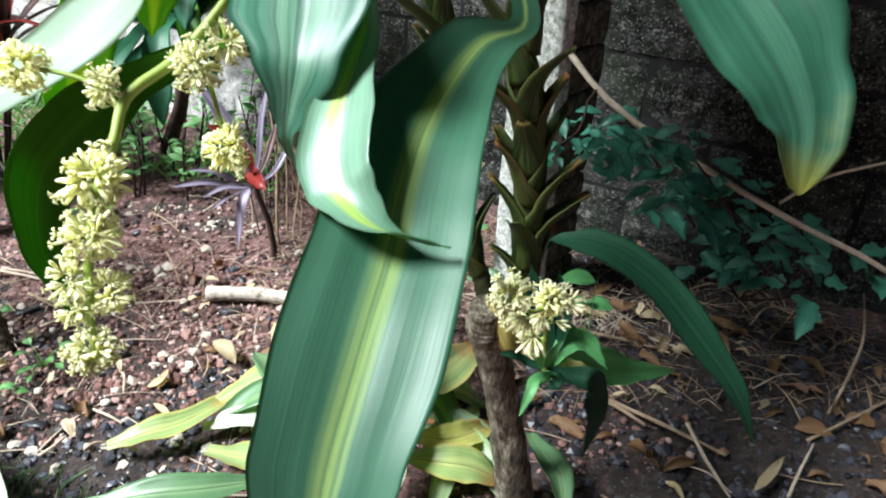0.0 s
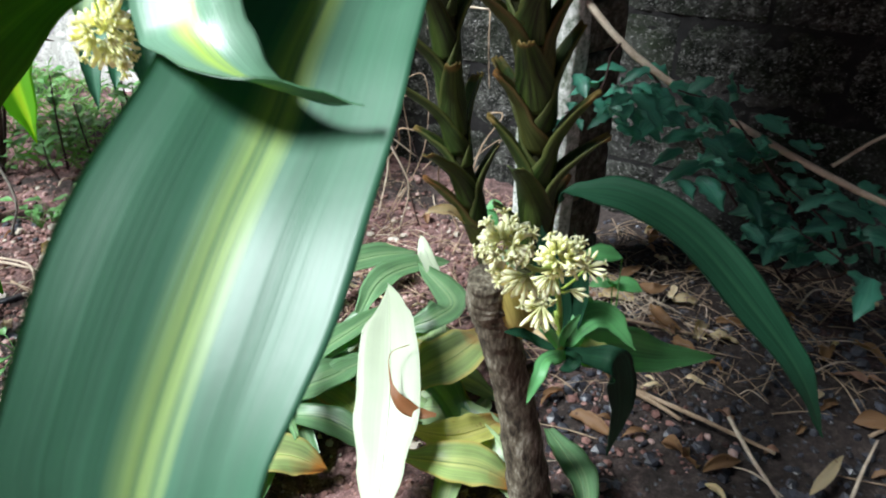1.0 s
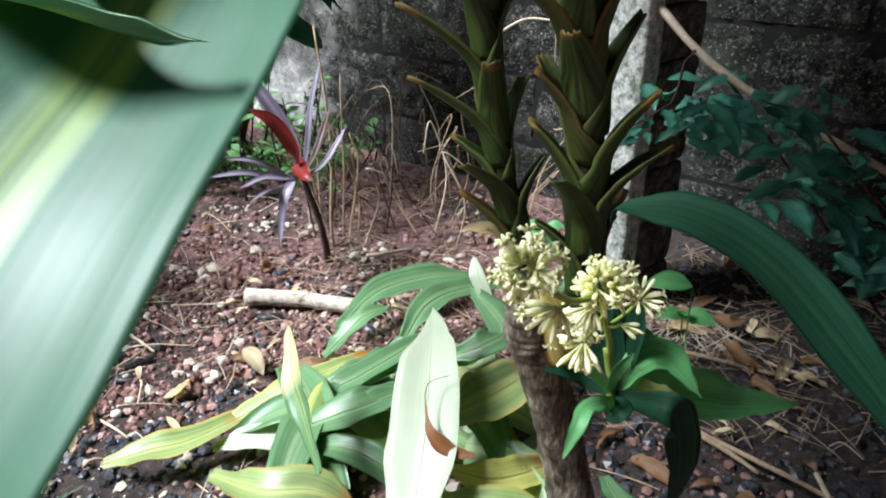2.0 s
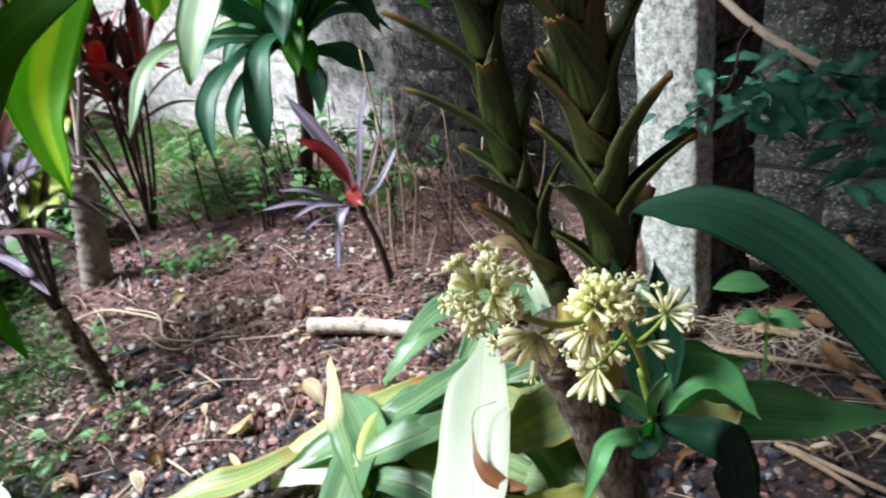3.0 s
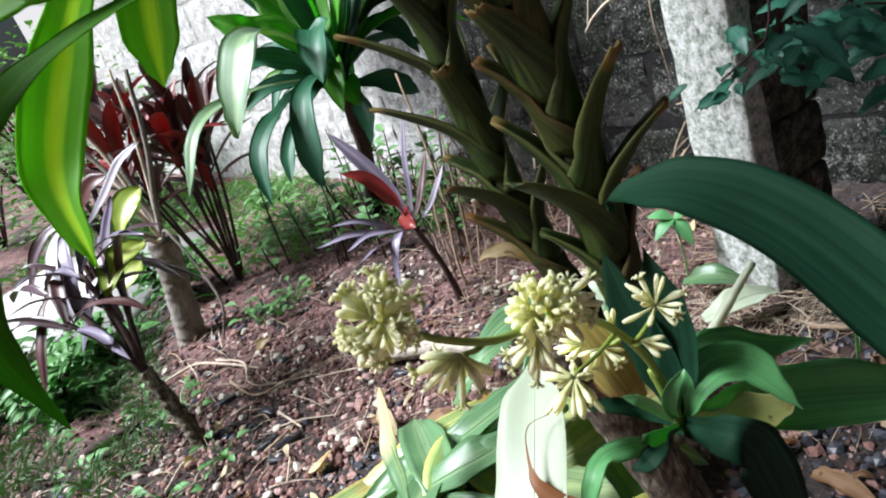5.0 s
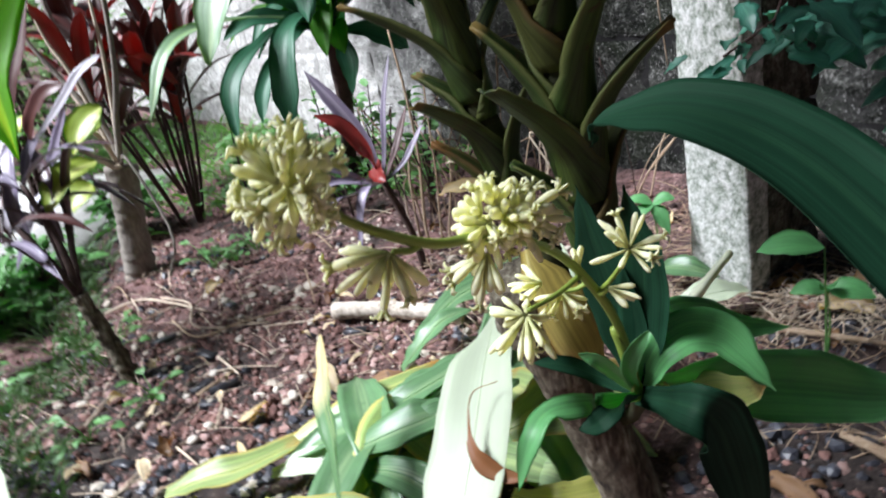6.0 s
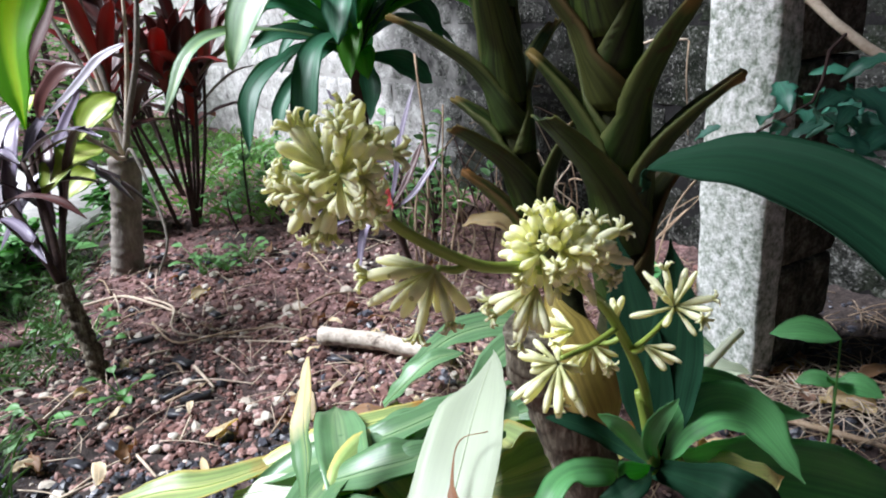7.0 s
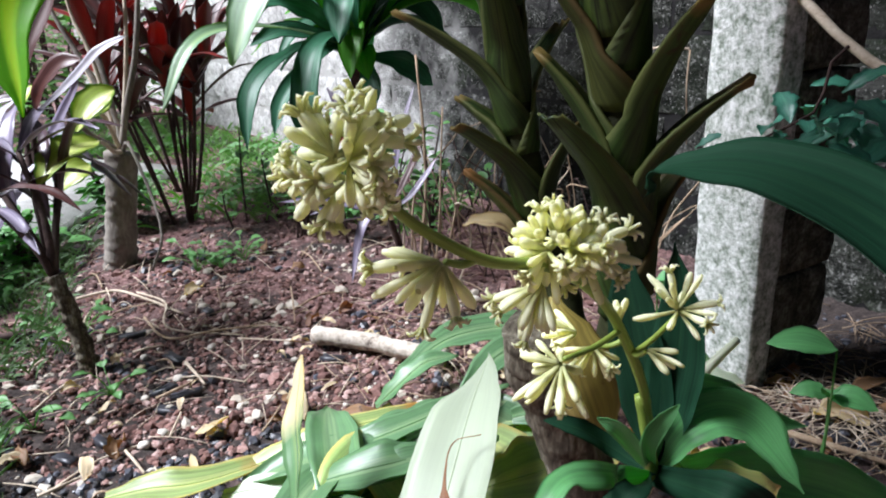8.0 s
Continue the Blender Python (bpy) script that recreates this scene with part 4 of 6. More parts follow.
# the hanging spray
HS = ((-0.121, 0.630, 0.942), (-0.144, 0.580, 0.893), (-0.173, 0.548, 0.857), (-0.200, 0.518, 0.835), (-0.203, 0.493, 0.809), (-0.210, 0.468, 0.775), (-0.212, 0.443, 0.728), (-0.202, 0.412, 0.672))
spray = part("flower_stalk", tube(((-0.04, 0.84, 1.12),) + HS, (0.004, 0.004, 0.004, 0.0045, 0.0042, 0.004, 0.0038, 0.0035, 0.002), n=50, sides=9, lumps=0.08), M_STALK, corn, "hanging pale green flower stalk")
for at, size, n_b in (((-0.213, 0.475, 0.788), 0.058, 52), ((-0.212, 0.455, 0.751), 0.05, 40), ((-0.224, 0.439, 0.722), 0.04, 24), ((-0.199, 0.440, 0.712), 0.04, 24), ((-0.218, 0.430, 0.705), 0.034, 18), ((-0.204, 0.416, 0.679), 0.044, 32),
                      ((-0.278, 0.520, 0.853), 0.048, 40), ((-0.215, 0.516, 0.843), 0.036, 24), ((-0.158, 0.547, 0.855), 0.048, 36), ((-0.140, 0.567, 0.869), 0.04, 30), ((-0.137, 0.537, 0.792), 0.048, 40)):
    flower_head(at, size * 0.88, spray, rng, clumps=8 if n_b > 30 else 6, each=11, thick=0.042, opened=0.4)
for a, b in (((-0.202, 0.518, 0.834), (-0.274, 0.519, 0.852)), ((-0.161, 0.564, 0.865), (-0.139, 0.541, 0.801)), ((-0.148, 0.576, 0.887), (-0.139, 0.567, 0.870))):
    part("side_stalk", tube((a, tuple((Vector(a) + Vector(b)) / 2 + Vector((0, 0, 0.004))), b), (0.0024, 0.002, 0.0016), n=8, sides=7), M_STALK, spray)


# ---- plants behind ----
def bush_leaf(thing, base, tip, width, mat, rng, sag=0.25, face=(0, -0.4, 1), prof=BLADE, n=16, cup=0.3, wave=0.05, name="leaf"):
    a, b = Vector(base), Vector(tip)
    up = Vector((0, 0, 1)) * (b - a).length
    return leaf(name, (a, a.lerp(b, 0.35) + up * sag * 0.75, a.lerp(b, 0.7) + up * sag * 0.8, b), width, face, mat, thing, prof=prof, cup=cup, wave=wave, n=n, across=6, seed=rng.random() * 60)


def green_corn_plant():
    rng = random.Random(21)
    pl = empty("corn_plant", "leafy green corn plant growing by the wall", "plant")
    base, top = Vector((-1.10, 2.48, -0.02)), Vector((-0.812, 2.151, 0.549))
    part("trunk", tube((base, base.lerp(top, 0.5) + Vector((0.02, 0, 0)), top), (0.028, 0.024, 0.026), n=14, sides=9, lumps=0.2), M_DARKSTEM, pl)
    t = tuple(top)
    def hanging_leaf(a, b, c, d, w, mat):
        leaf("leaf", (t, a, b, c, d), w * 1.15, (0.1, -0.8, 0.5), mat, pl, prof=HANG, cup=0.25, wave=0.11, n=26, across=8, seed=rng.random() * 50)

    hanging_leaf((-0.816, 2.024, 0.679), (-0.812, 1.825, 0.751), (-0.818, 1.728, 0.682), (-0.831, 1.647, 0.550), 0.1, M_CORN_GLARE)
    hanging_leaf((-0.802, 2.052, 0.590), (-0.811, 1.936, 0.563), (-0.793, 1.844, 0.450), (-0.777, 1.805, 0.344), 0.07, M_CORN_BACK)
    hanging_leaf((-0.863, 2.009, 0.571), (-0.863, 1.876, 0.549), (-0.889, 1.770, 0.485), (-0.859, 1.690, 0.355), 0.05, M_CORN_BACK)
    hanging_leaf((-0.884, 1.953, 0.608), (-0.918, 1.757, 0.623), (-0.932, 1.635, 0.590), (-0.950, 1.543, 0.467), 0.045, M_CORN_GLARE)
    hanging_leaf((-0.779, 2.157, 0.521), (-0.720, 2.182, 0.507), (-0.665, 2.200, 0.478), (-0.618, 2.207, 0.438), 0.06, M_CORN_BACK)
    hanging_leaf((-0.796, 2.074, 0.630), (-0.861, 2.029, 0.744), (-0.921, 1.947, 0.772), (-0.994, 1.931, 0.826), 0.06, M_CORN_FRESH)
    hanging_leaf((-0.782, 2.079, 0.625), (-0.770, 2.060, 0.703), (-0.754, 1.991, 0.668), (-0.738, 1.932, 0.575), 0.09, M_CORN_BACK)
    hanging_leaf((-0.798, 2.177, 0.588), (-0.727, 2.245, 0.651), (-0.654, 2.276, 0.631), (-0.602, 2.262, 0.536), 0.05, M_CORN_BACK)
    hanging_leaf((-0.826, 2.111, 0.613), (-0.896, 2.124, 0.727), (-0.938, 2.149, 0.830), (-0.968, 2.171, 0.914), 0.085, M_CORN_FRESH)
    hanging_leaf((-0.806, 2.119, 0.605), (-0.817, 2.161, 0.711), (-0.850, 2.196, 0.825), (-0.876, 2.233, 0.937), 0.085, M_CORN_FRESH)
    hanging_leaf((-0.831, 2.096, 0.586), (-0.879, 2.036, 0.647), (-0.928, 1.962, 0.680), (-0.972, 1.871, 0.671), 0.06, M_CORN_BACK)
    hanging_leaf((-0.833, 2.088, 0.572), (-0.874, 2.015, 0.596), (-0.925, 1.953, 0.604), (-0.974, 1.887, 0.573), 0.05, M_CORN_BACK)
    hanging_leaf((-0.805, 2.153, 0.546), (-0.763, 2.110, 0.481), (-0.738, 2.077, 0.434), (-0.736, 2.045, 0.361), 0.05, M_CORN_BACK)
    hanging_leaf((-0.836, 2.080, 0.559), (-0.875, 1.972, 0.504), (-0.902, 1.901, 0.438), (-0.896, 1.844, 0.360), 0.045, M_CORN_BACK)
    for i in range(34):
        a = rng.uniform(0, 6.28)
        ln = rng.uniform(0.25, 0.45)
        bush_leaf(pl, top + Vector((0, 0, rng.uniform(-0.05, 0.08))), top + Vector((math.cos(a) * ln, math.sin(a) * ln * 0.7 + 0.1, rng.uniform(-0.1, 0.45))), 0.075, rng.choice((M_CORN_BACK, M_CORN_FRESH, M_CORN_FRESH)), rng)
    return pl


green_corn_plant()


def red_cordyline(name, label, base, stems, height, spread, mats, seed, width=0.05, length=0.26, leaves=9):
    rng = random.Random(seed)
    pl = empty(name, label, "plant")
    for i in range(stems):
        a = rng.uniform(0, 6.28)
        b = Vector(base) + Vector((math.cos(a) * 0.035, math.sin(a) * 0.035, -0.01))
        top = Vector(base) + Vector((math.cos(a) * spread * rng.uniform(0.2, 1), math.sin(a) * spread * rng.uniform(0.2, 1), height * rng.uniform(0.6, 1.1)))
        part("stem", tube((b, b.lerp(top, 0.5) + Vector((rng.uniform(-.02, .02), rng.uniform(-.02, .02), 0)), top), (0.0075, 0.006, 0.005), n=10, sides=7, lumps=0.3), M_DARKSTEM, pl)
        for k in range(leaves):
            a2 = k * 2.4 + rng.uniform(-.4, .4)
            up = rng.uniform(0.0, 1.0)
            ln = length * rng.uniform(0.7, 1.15)
            d = Vector((math.cos(a2) * (1.1 - up * 0.8), math.sin(a2) * (1.1 - up * 0.8), up)).normalized()
            q = top + Vector((0, 0, -0.05 * (k / leaves)))
            bush_leaf(pl, q, q + d * ln, width * rng.uniform(0.7, 1.1), rng.choice(mats), rng, sag=0.12, face=(-d.x, -d.y, 0.5))
    return pl


red_cordyline("cordyline", "dark red cordyline with upright leaves on thin stems", (-1.52, 2.1, 0), 9, 0.5, 0.19, (M_RED, M_RED, M_RED, M_RED, M_BRIGHT_RED), 31, 0.055, 0.28, 7)
red_cordyline("cordyline", "dark red cordyline growing behind the grey shrub", (-1.78, 2.4, 0), 5, 0.6, 0.28, (M_RED, M_RED, M_RED, M_BRIGHT_RED), 37, 0.058, 0.32, 7)

M_DUSK_RED = leaf_stuff("dusky_red_leaf", (0.07, 0.016, 0.012), (0.1, 0.03, 0.022), gloss=0.45, through_light=0.2)
M_PURPLE_PALE = leaf_stuff("pale_purple_leaf", (0.42, 0.4, 0.46), (0.55, 0.53, 0.58), gloss=0.3, through_light=0.12, coat=0.4)
M_DUSK = leaf_stuff("dusky_leaf", (0.07, 0.035, 0.04), (0.14, 0.1, 0.13), gloss=0.36, through_light=0.15, coat=0.3)


def dark_cordyline():
    """Bare leaning stem that forks into thin stems, each with a tuft of narrow leaves."""
    r = random.Random(33)
    pl = empty("cordyline", "purple-brown cordyline with narrow leaves on bare dark stems", "plant")
    b, f = Vector((-0.949, 1.238, 0.000)) + Vector((0, 0, -0.015)), Vector((-0.989, 1.239, 0.203))
    part("trunk", tube((b, b.lerp(f, 0.5) + Vector((0.008, 0, 0)), f), (0.021, 0.016, 0.016), n=44, sides=14, lumps=0.55), M_BARK, pl, "rough brown stem")
    for tip, bend, count in (((-1.127, 1.324, 0.418), 0.02, 5), ((-1.150, 1.429, 0.407), 0.0, 5), ((-1.113, 1.226, 0.349), 0.03, 6), ((-1.096, 1.367, 0.314), -0.01, 3), ((-1.227, 1.299, 0.405), 0.02, 5)):
        t = Vector(tip)
        part("stem", tube((f, f.lerp(t, 0.5) + Vector((bend, 0, -0.01)), t), (0.009, 0.007, 0.006), n=12, sides=7, lumps=0.25), M_DARKSTEM, pl)
        for k in range(count):
            a = k * 2.4 + r.uniform(-.5, .5)
            up = r.uniform(-0.7, 0.75)
            d = Vector((math.cos(a) * (1.1 - abs(up) * 0.7), math.sin(a) * (1.1 - abs(up) * 0.7), up)).normalized()
            bush_leaf(pl, t - Vector((0, 0, 0.03 * k / count)), t + d * r.uniform(0.14, 0.25), r.uniform(0.022, 0.04), r.choice((M_RED, M_PURPLE, M_DUSK, M_DUSK, M_PURPLE)), r, sag=0.16, face=(-d.x, -d.y, 0.6))
    u, w = (-1.232, 1.430, 0.510), (-1.221, 1.441, 0.465)
    for tip, via in ((u, (-1.169, 1.367, 0.342)), (w, (-1.178, 1.380, 0.326))):
        part("stem", tube((f, via, tip), (0.009, 0.007, 0.006), n=12, sides=7, lumps=0.25), M_DARKSTEM, pl)
    for pts, wd, mat in (((u, (-1.226, 1.470, 0.600), (-1.199, 1.519, 0.688), (-1.179, 1.560, 0.766)), 0.05, M_DUSK_RED), ((w, (-1.174, 1.441, 0.526), (-1.115, 1.453, 0.575), (-1.058, 1.460, 0.585)), 0.05, M_DUSK_RED),
                         ((w, (-1.134, 1.488, 0.538), (-1.068, 1.520, 0.598), (-1.001, 1.538, 0.624)), 0.026, M_PURPLE_PALE), ((w, (-1.120, 1.393, 0.435), (-1.062, 1.413, 0.503), (-1.033, 1.421, 0.547)), 0.03, M_PURPLE),
                         ((u, (-1.168, 1.348, 0.466), (-1.145, 1.302, 0.385), (-1.116, 1.280, 0.299)), 0.05, M_PURPLE), ((u, (-1.220, 1.362, 0.474), (-1.178, 1.296, 0.408), (-1.148, 1.272, 0.317)), 0.045, M_PURPLE_PALE),
                         ((w, (-1.097, 1.367, 0.430), (-1.078, 1.323, 0.360), (-1.052, 1.304, 0.285)), 0.035, M_DUSK), ((u, (-1.259, 1.446, 0.579), (-1.283, 1.463, 0.648), (-1.308, 1.484, 0.729)), 0.045, M_DUSK_RED), ((u, (-1.273, 1.407, 0.501), (-1.313, 1.371, 0.458), (-1.338, 1.327, 0.380)), 0.04, M_DUSK)):
        leaf("leaf", pts, wd, (0.1, -0.8, 0.5), mat, pl, cup=0.3, wave=0.08, n=20, across=6, seed=r.random() * 60)
    return pl


dark_cordyline()


def purple_cordyline():
    rng = random.Random(4)
    pl = empty("cordyline", "small purple cordyline with one red leaf", "plant")
    base, top = Vector((-0.475, 1.74, -0.01)), Vector((-0.508, 1.704, 0.230))
    part("stem", tube((base, base.lerp(top, 0.5) + Vector((0.01, 0, 0)), top), (0.010, 0.008, 0.008), n=12, sides=8, lumps=0.25), M_DARKSTEM, pl)
    t = tuple(top)
    def narrow_leaf(a, b, c, w, mat):
        leaf("leaf", (t, a, b, c), w, (-0.2, -0.7, 0.7), mat, pl, cup=0.4, wave=0.05, n=18, across=6, seed=rng.random() * 60)

    narrow_leaf((-0.514, 1.691, 0.317), (-0.560, 1.686, 0.413), (-0.625, 1.690, 0.502), 0.04, M_PURPLE)
    narrow_leaf((-0.496, 1.652, 0.317), (-0.533, 1.639, 0.386), (-0.587, 1.624, 0.420), 0.036, M_BRIGHT_RED)
    narrow_leaf((-0.520, 1.629, 0.270), (-0.568, 1.586, 0.314), (-0.624, 1.560, 0.324), 0.016, M_PURPLE)
    narrow_leaf((-0.522, 1.623, 0.259), (-0.572, 1.552, 0.298), (-0.646, 1.511, 0.298), 0.02, M_PURPLE)
    narrow_leaf((-0.485, 1.590, 0.276), (-0.523, 1.540, 0.295), (-0.565, 1.499, 0.283), 0.02, M_PURPLE)
    narrow_leaf((-0.495, 1.623, 0.254), (-0.502, 1.582, 0.227), (-0.506, 1.536, 0.132), 0.03, M_PURPLE)
    narrow_leaf((-0.494, 1.725, 0.312), (-0.492, 1.764, 0.395), (-0.480, 1.815, 0.491), 0.018, M_PURPLE)
    narrow_leaf((-0.482, 1.744, 0.287), (-0.474, 1.780, 0.327), (-0.467, 1.818, 0.375), 0.022, M_RED)
    narrow_leaf((-0.460, 1.721, 0.263), (-0.435, 1.753, 0.302), (-0.416, 1.782, 0.342), 0.018, M_PURPLE)
    narrow_leaf((-0.525, 1.614, 0.243), (-0.533, 1.553, 0.255), (-0.553, 1.513, 0.246), 0.016, M_PURPLE)
    narrow_leaf((-0.513, 1.696, 0.272), (-0.468, 1.624, 0.276), (-0.446, 1.607, 0.267), 0.04, M_BRIGHT_RED)
    return pl


purple_cordyline()


def grey_shrub():
    rng = random.Random(9)
    pl = empty("shrub", "grey-barked shrub cut back, with yellow-green leaves", "shrub")
    b = Vector((-1.40, 1.72, -0.02))
    k = Vector((-1.355, 1.765, 0.308))
    trunk = part("trunk", tube((b, b.lerp(k, 0.5), k), (0.046, 0.04, 0.044), n=48, sides=18, lumps=0.15), M_GREYBARK, pl)
    for pts, r in (((tuple(k), (-1.340, 1.791, 0.411), (-1.308, 1.835, 0.569), (-1.283, 1.873, 0.776)), 0.011), ((tuple(k), (-1.441, 1.835, 0.433), (-1.555, 1.914, 0.610), (-1.620, 1.959, 0.794)), 0.012), ((tuple(k), (-1.388, 1.792, 0.410), (-1.521, 1.809, 0.602), (-1.621, 1.823, 0.750)), 0.009),
                   ((tuple(k), (-1.365, 1.675, 0.387), (-1.333, 1.601, 0.457)), 0.008), ((tuple(k), (-1.254, 1.708, 0.341), (-1.044, 1.567, 0.191), (-1.028, 1.503, 0.103)), 0.005)):
        part("branch", tube(pts, (r, r * 0.8, r * 0.6), n=14, sides=7, lumps=0.2), M_GREYBARK, pl)
    for a, c, w in (((-1.236, 1.680, 0.491), (-1.274, 1.577, 0.398), 0.1), ((-1.051, 1.453, 0.416), (-1.064, 1.305, 0.357), 0.105), ((-1.274, 1.699, 0.467), (-1.315, 1.634, 0.414), 0.1), ((-1.269, 1.594, 0.318), (-1.296, 1.513, 0.267), 0.1), ((-1.592, 1.724, 0.490), (-1.583, 1.688, 0.450), 0.05)):
        bush_leaf(pl, a, c, w, M_YELLOW_GREEN, rng, sag=0.15, prof=OVAL, face=(0.1, -0.9, 0.45), cup=0.3)
    for pts in ((tuple(k), (-1.453, 1.815, 0.553), (-1.512, 1.830, 0.657), (-1.559, 1.856, 0.774)), (tuple(k), (-1.517, 1.837, 0.536), (-1.592, 1.846, 0.643), (-1.646, 1.864, 0.749)), (tuple(k), (-1.324, 1.704, 0.422), (-1.327, 1.653, 0.445), (-1.315, 1.606, 0.460)), (tuple(k), (-1.246, 1.649, 0.342), (-1.140, 1.541, 0.388), (-1.051, 1.453, 0.416)), (tuple(k), (-1.367, 1.848, 0.534), (-1.386, 1.898, 0.678), (-1.408, 1.935, 0.793))):
        part("branch", tube(pts, (0.007, 0.0055, 0.004), n=14, sides=7, lumps=0.2), M_PALETWIG, pl)
    return pl


M_YELLOW_GREEN = leaf_stuff("croton_leaf", (0.4, 0.5, 0.08), (0.66, 0.68, 0.3), edge=(0.12, 0.3, 0.05), gloss=0.35, stripe_at=(0.25, 0.6))
grey_shrub()


LOBED = ((0.0, 0.1), (0.16, 0.75), (0.26, 0.5), (0.42, 1.0), (0.54, 0.6), (0.7, 0.72), (0.8, 0.38), (1.0, 0.02))


def compound_shrub():
    rng = random.Random(14)
    pl = empty("shrub", "blue-green shrub with lobed leaves before the wall", "shrub")
    def spray(stem, ends):
        part("twig", tube(stem, (0.003, 0.0025, 0.0018), n=12, sides=6), M_DARKSTEM, pl)
        for q, size in ends:
            q = Vector(q)
            for i in range(rng.choice((5, 6, 7))):
                a = rng.uniform(0, 6.28)
                b = q + Vector((rng.uniform(-1, 1), rng.uniform(-0.6, 0.6), rng.uniform(-0.45, 0.45))) * size * 0.95
                ln = size * rng.uniform(0.6, 1.15)
                d = Vector((math.cos(a), math.sin(a) * 0.7 - 0.2, rng.uniform(-0.7, 0.05)))
                tip = b + d * ln
                leaf("leaflet", (b, b.lerp(tip, 0.5) + Vector((0, -0.05, 0.1)) * ln, tip), ln * rng.uniform(0.5, 0.68), (rng.uniform(-.4, .2), -0.5, 0.8), M_SHRUB, pl, prof=LOBED, cup=0.2, wave=0.12, n=9, across=4, seed=rng.random() * 70)
    root = (0.82, 1.68, 0.0)
    spray((root, (0.716, 1.439, 0.245), (0.515, 1.391, 0.498), (0.399, 1.355, 0.554)), [((0.338, 1.334, 0.523), 0.07), ((0.394, 1.375, 0.548), 0.075), ((0.468, 1.406, 0.553), 0.075), ((0.427, 1.354, 0.505), 0.07), ((0.304, 1.328, 0.518), 0.05), ((0.504, 1.399, 0.515), 0.06)])
    spray((root, (0.774, 1.421, 0.246), (0.601, 1.401, 0.400)), [((0.497, 1.398, 0.451), 0.08), ((0.566, 1.428, 0.455), 0.07), ((0.537, 1.401, 0.408), 0.07), ((0.634, 1.432, 0.390), 0.08), ((0.588, 1.420, 0.437), 0.06)])
    spray((root, (0.789, 1.379, 0.207), (0.666, 1.392, 0.291)), [((0.627, 1.392, 0.276), 0.08), ((0.703, 1.447, 0.304), 0.08), ((0.750, 1.437, 0.236), 0.08), ((0.815, 1.477, 0.258), 0.08), ((0.677, 1.395, 0.254), 0.07), ((0.776, 1.507, 0.318), 0.07)])
    spray((root, (0.787, 1.365, 0.275), (0.813, 1.355, 0.254)), [((0.837, 1.357, 0.256), 0.09), ((0.735, 1.386, 0.315), 0.08), ((0.907, 1.378, 0.291), 0.09), ((0.636, 1.480, 0.285), 0.08), ((0.553, 1.513, 0.349), 0.08)])
    spray((root, (0.365, 1.550, 0.562), (0.287, 1.492, 0.508), (0.221, 1.448, 0.475)), [((0.214, 1.434, 0.478), 0.045), ((0.260, 1.475, 0.498), 0.06), ((0.307, 1.520, 0.527), 0.07), ((0.342, 1.553, 0.538), 0.08), ((0.367, 1.549, 0.500), 0.07)])
    return pl


compound_shrub()


def weed(x, y, size, seed, mat=None, leaves=9):
    """A low weed with small oval leaves on thin stalks."""
    r = random.Random(seed)
    pl = empty("weed", "small green weed with oval leaves growing from the soil", "weed", "weeds in the bed")
    c = Vector(on_ground(x, y))
    for i in range(leaves):
        a, h = r.uniform(0, 6.28), size * r.uniform(0.2, 1.0)
        tip = c + Vector((math.cos(a) * size * r.uniform(0.3, 0.9), math.sin(a) * size * r.uniform(0.3, 0.9), h))
        part("stem", tube((c, c.lerp(tip, 0.5) + Vector((0, 0, size * 0.15)), tip), (0.0014, 0.001, 0.0008), n=5, sides=5), M_WEED, pl)
        d = Vector((math.cos(a), math.sin(a), r.uniform(-0.3, 0.3))) * size * r.uniform(0.3, 0.5)
        leaf("leaf", (tip, tip + d * 0.5 + Vector((0, 0, size * 0.05)), tip + d), size * r.uniform(0.2, 0.32), (0, -0.2, 1), mat or M_WEED, pl, prof=OVAL, cup=0.2, wave=0.05, n=6, across=4, seed=r.random() * 50)
    return pl


def seedling(at, h, sizes, seed):
    r = random.Random(seed)
    pl = empty("seedling", "young plant with broad green leaves by the post", "weed")
    c = Vector(at)
    g = Vector((c.x, c.y, ground_z(c.x, c.y) - 0.005))
    part("stem", tube((g, g.lerp(c, 0.5) + Vector((0.004, 0, 0)), c), (0.002, 0.0016, 0.0012), n=6, sides=6), M_WEED, pl)
    for dx, dy, dz, w in sizes:
        d = Vector((dx, dy, dz))
        leaf("leaf", (c, c + d * 0.5 + Vector((0, 0, 0.008)), c + d), w, (-0.1, -0.5, 1), M_CORN_LEAFY, pl, prof=OVAL, cup=0.15, wave=0.04, n=14, across=8, seed=r.random() * 40)
    return pl


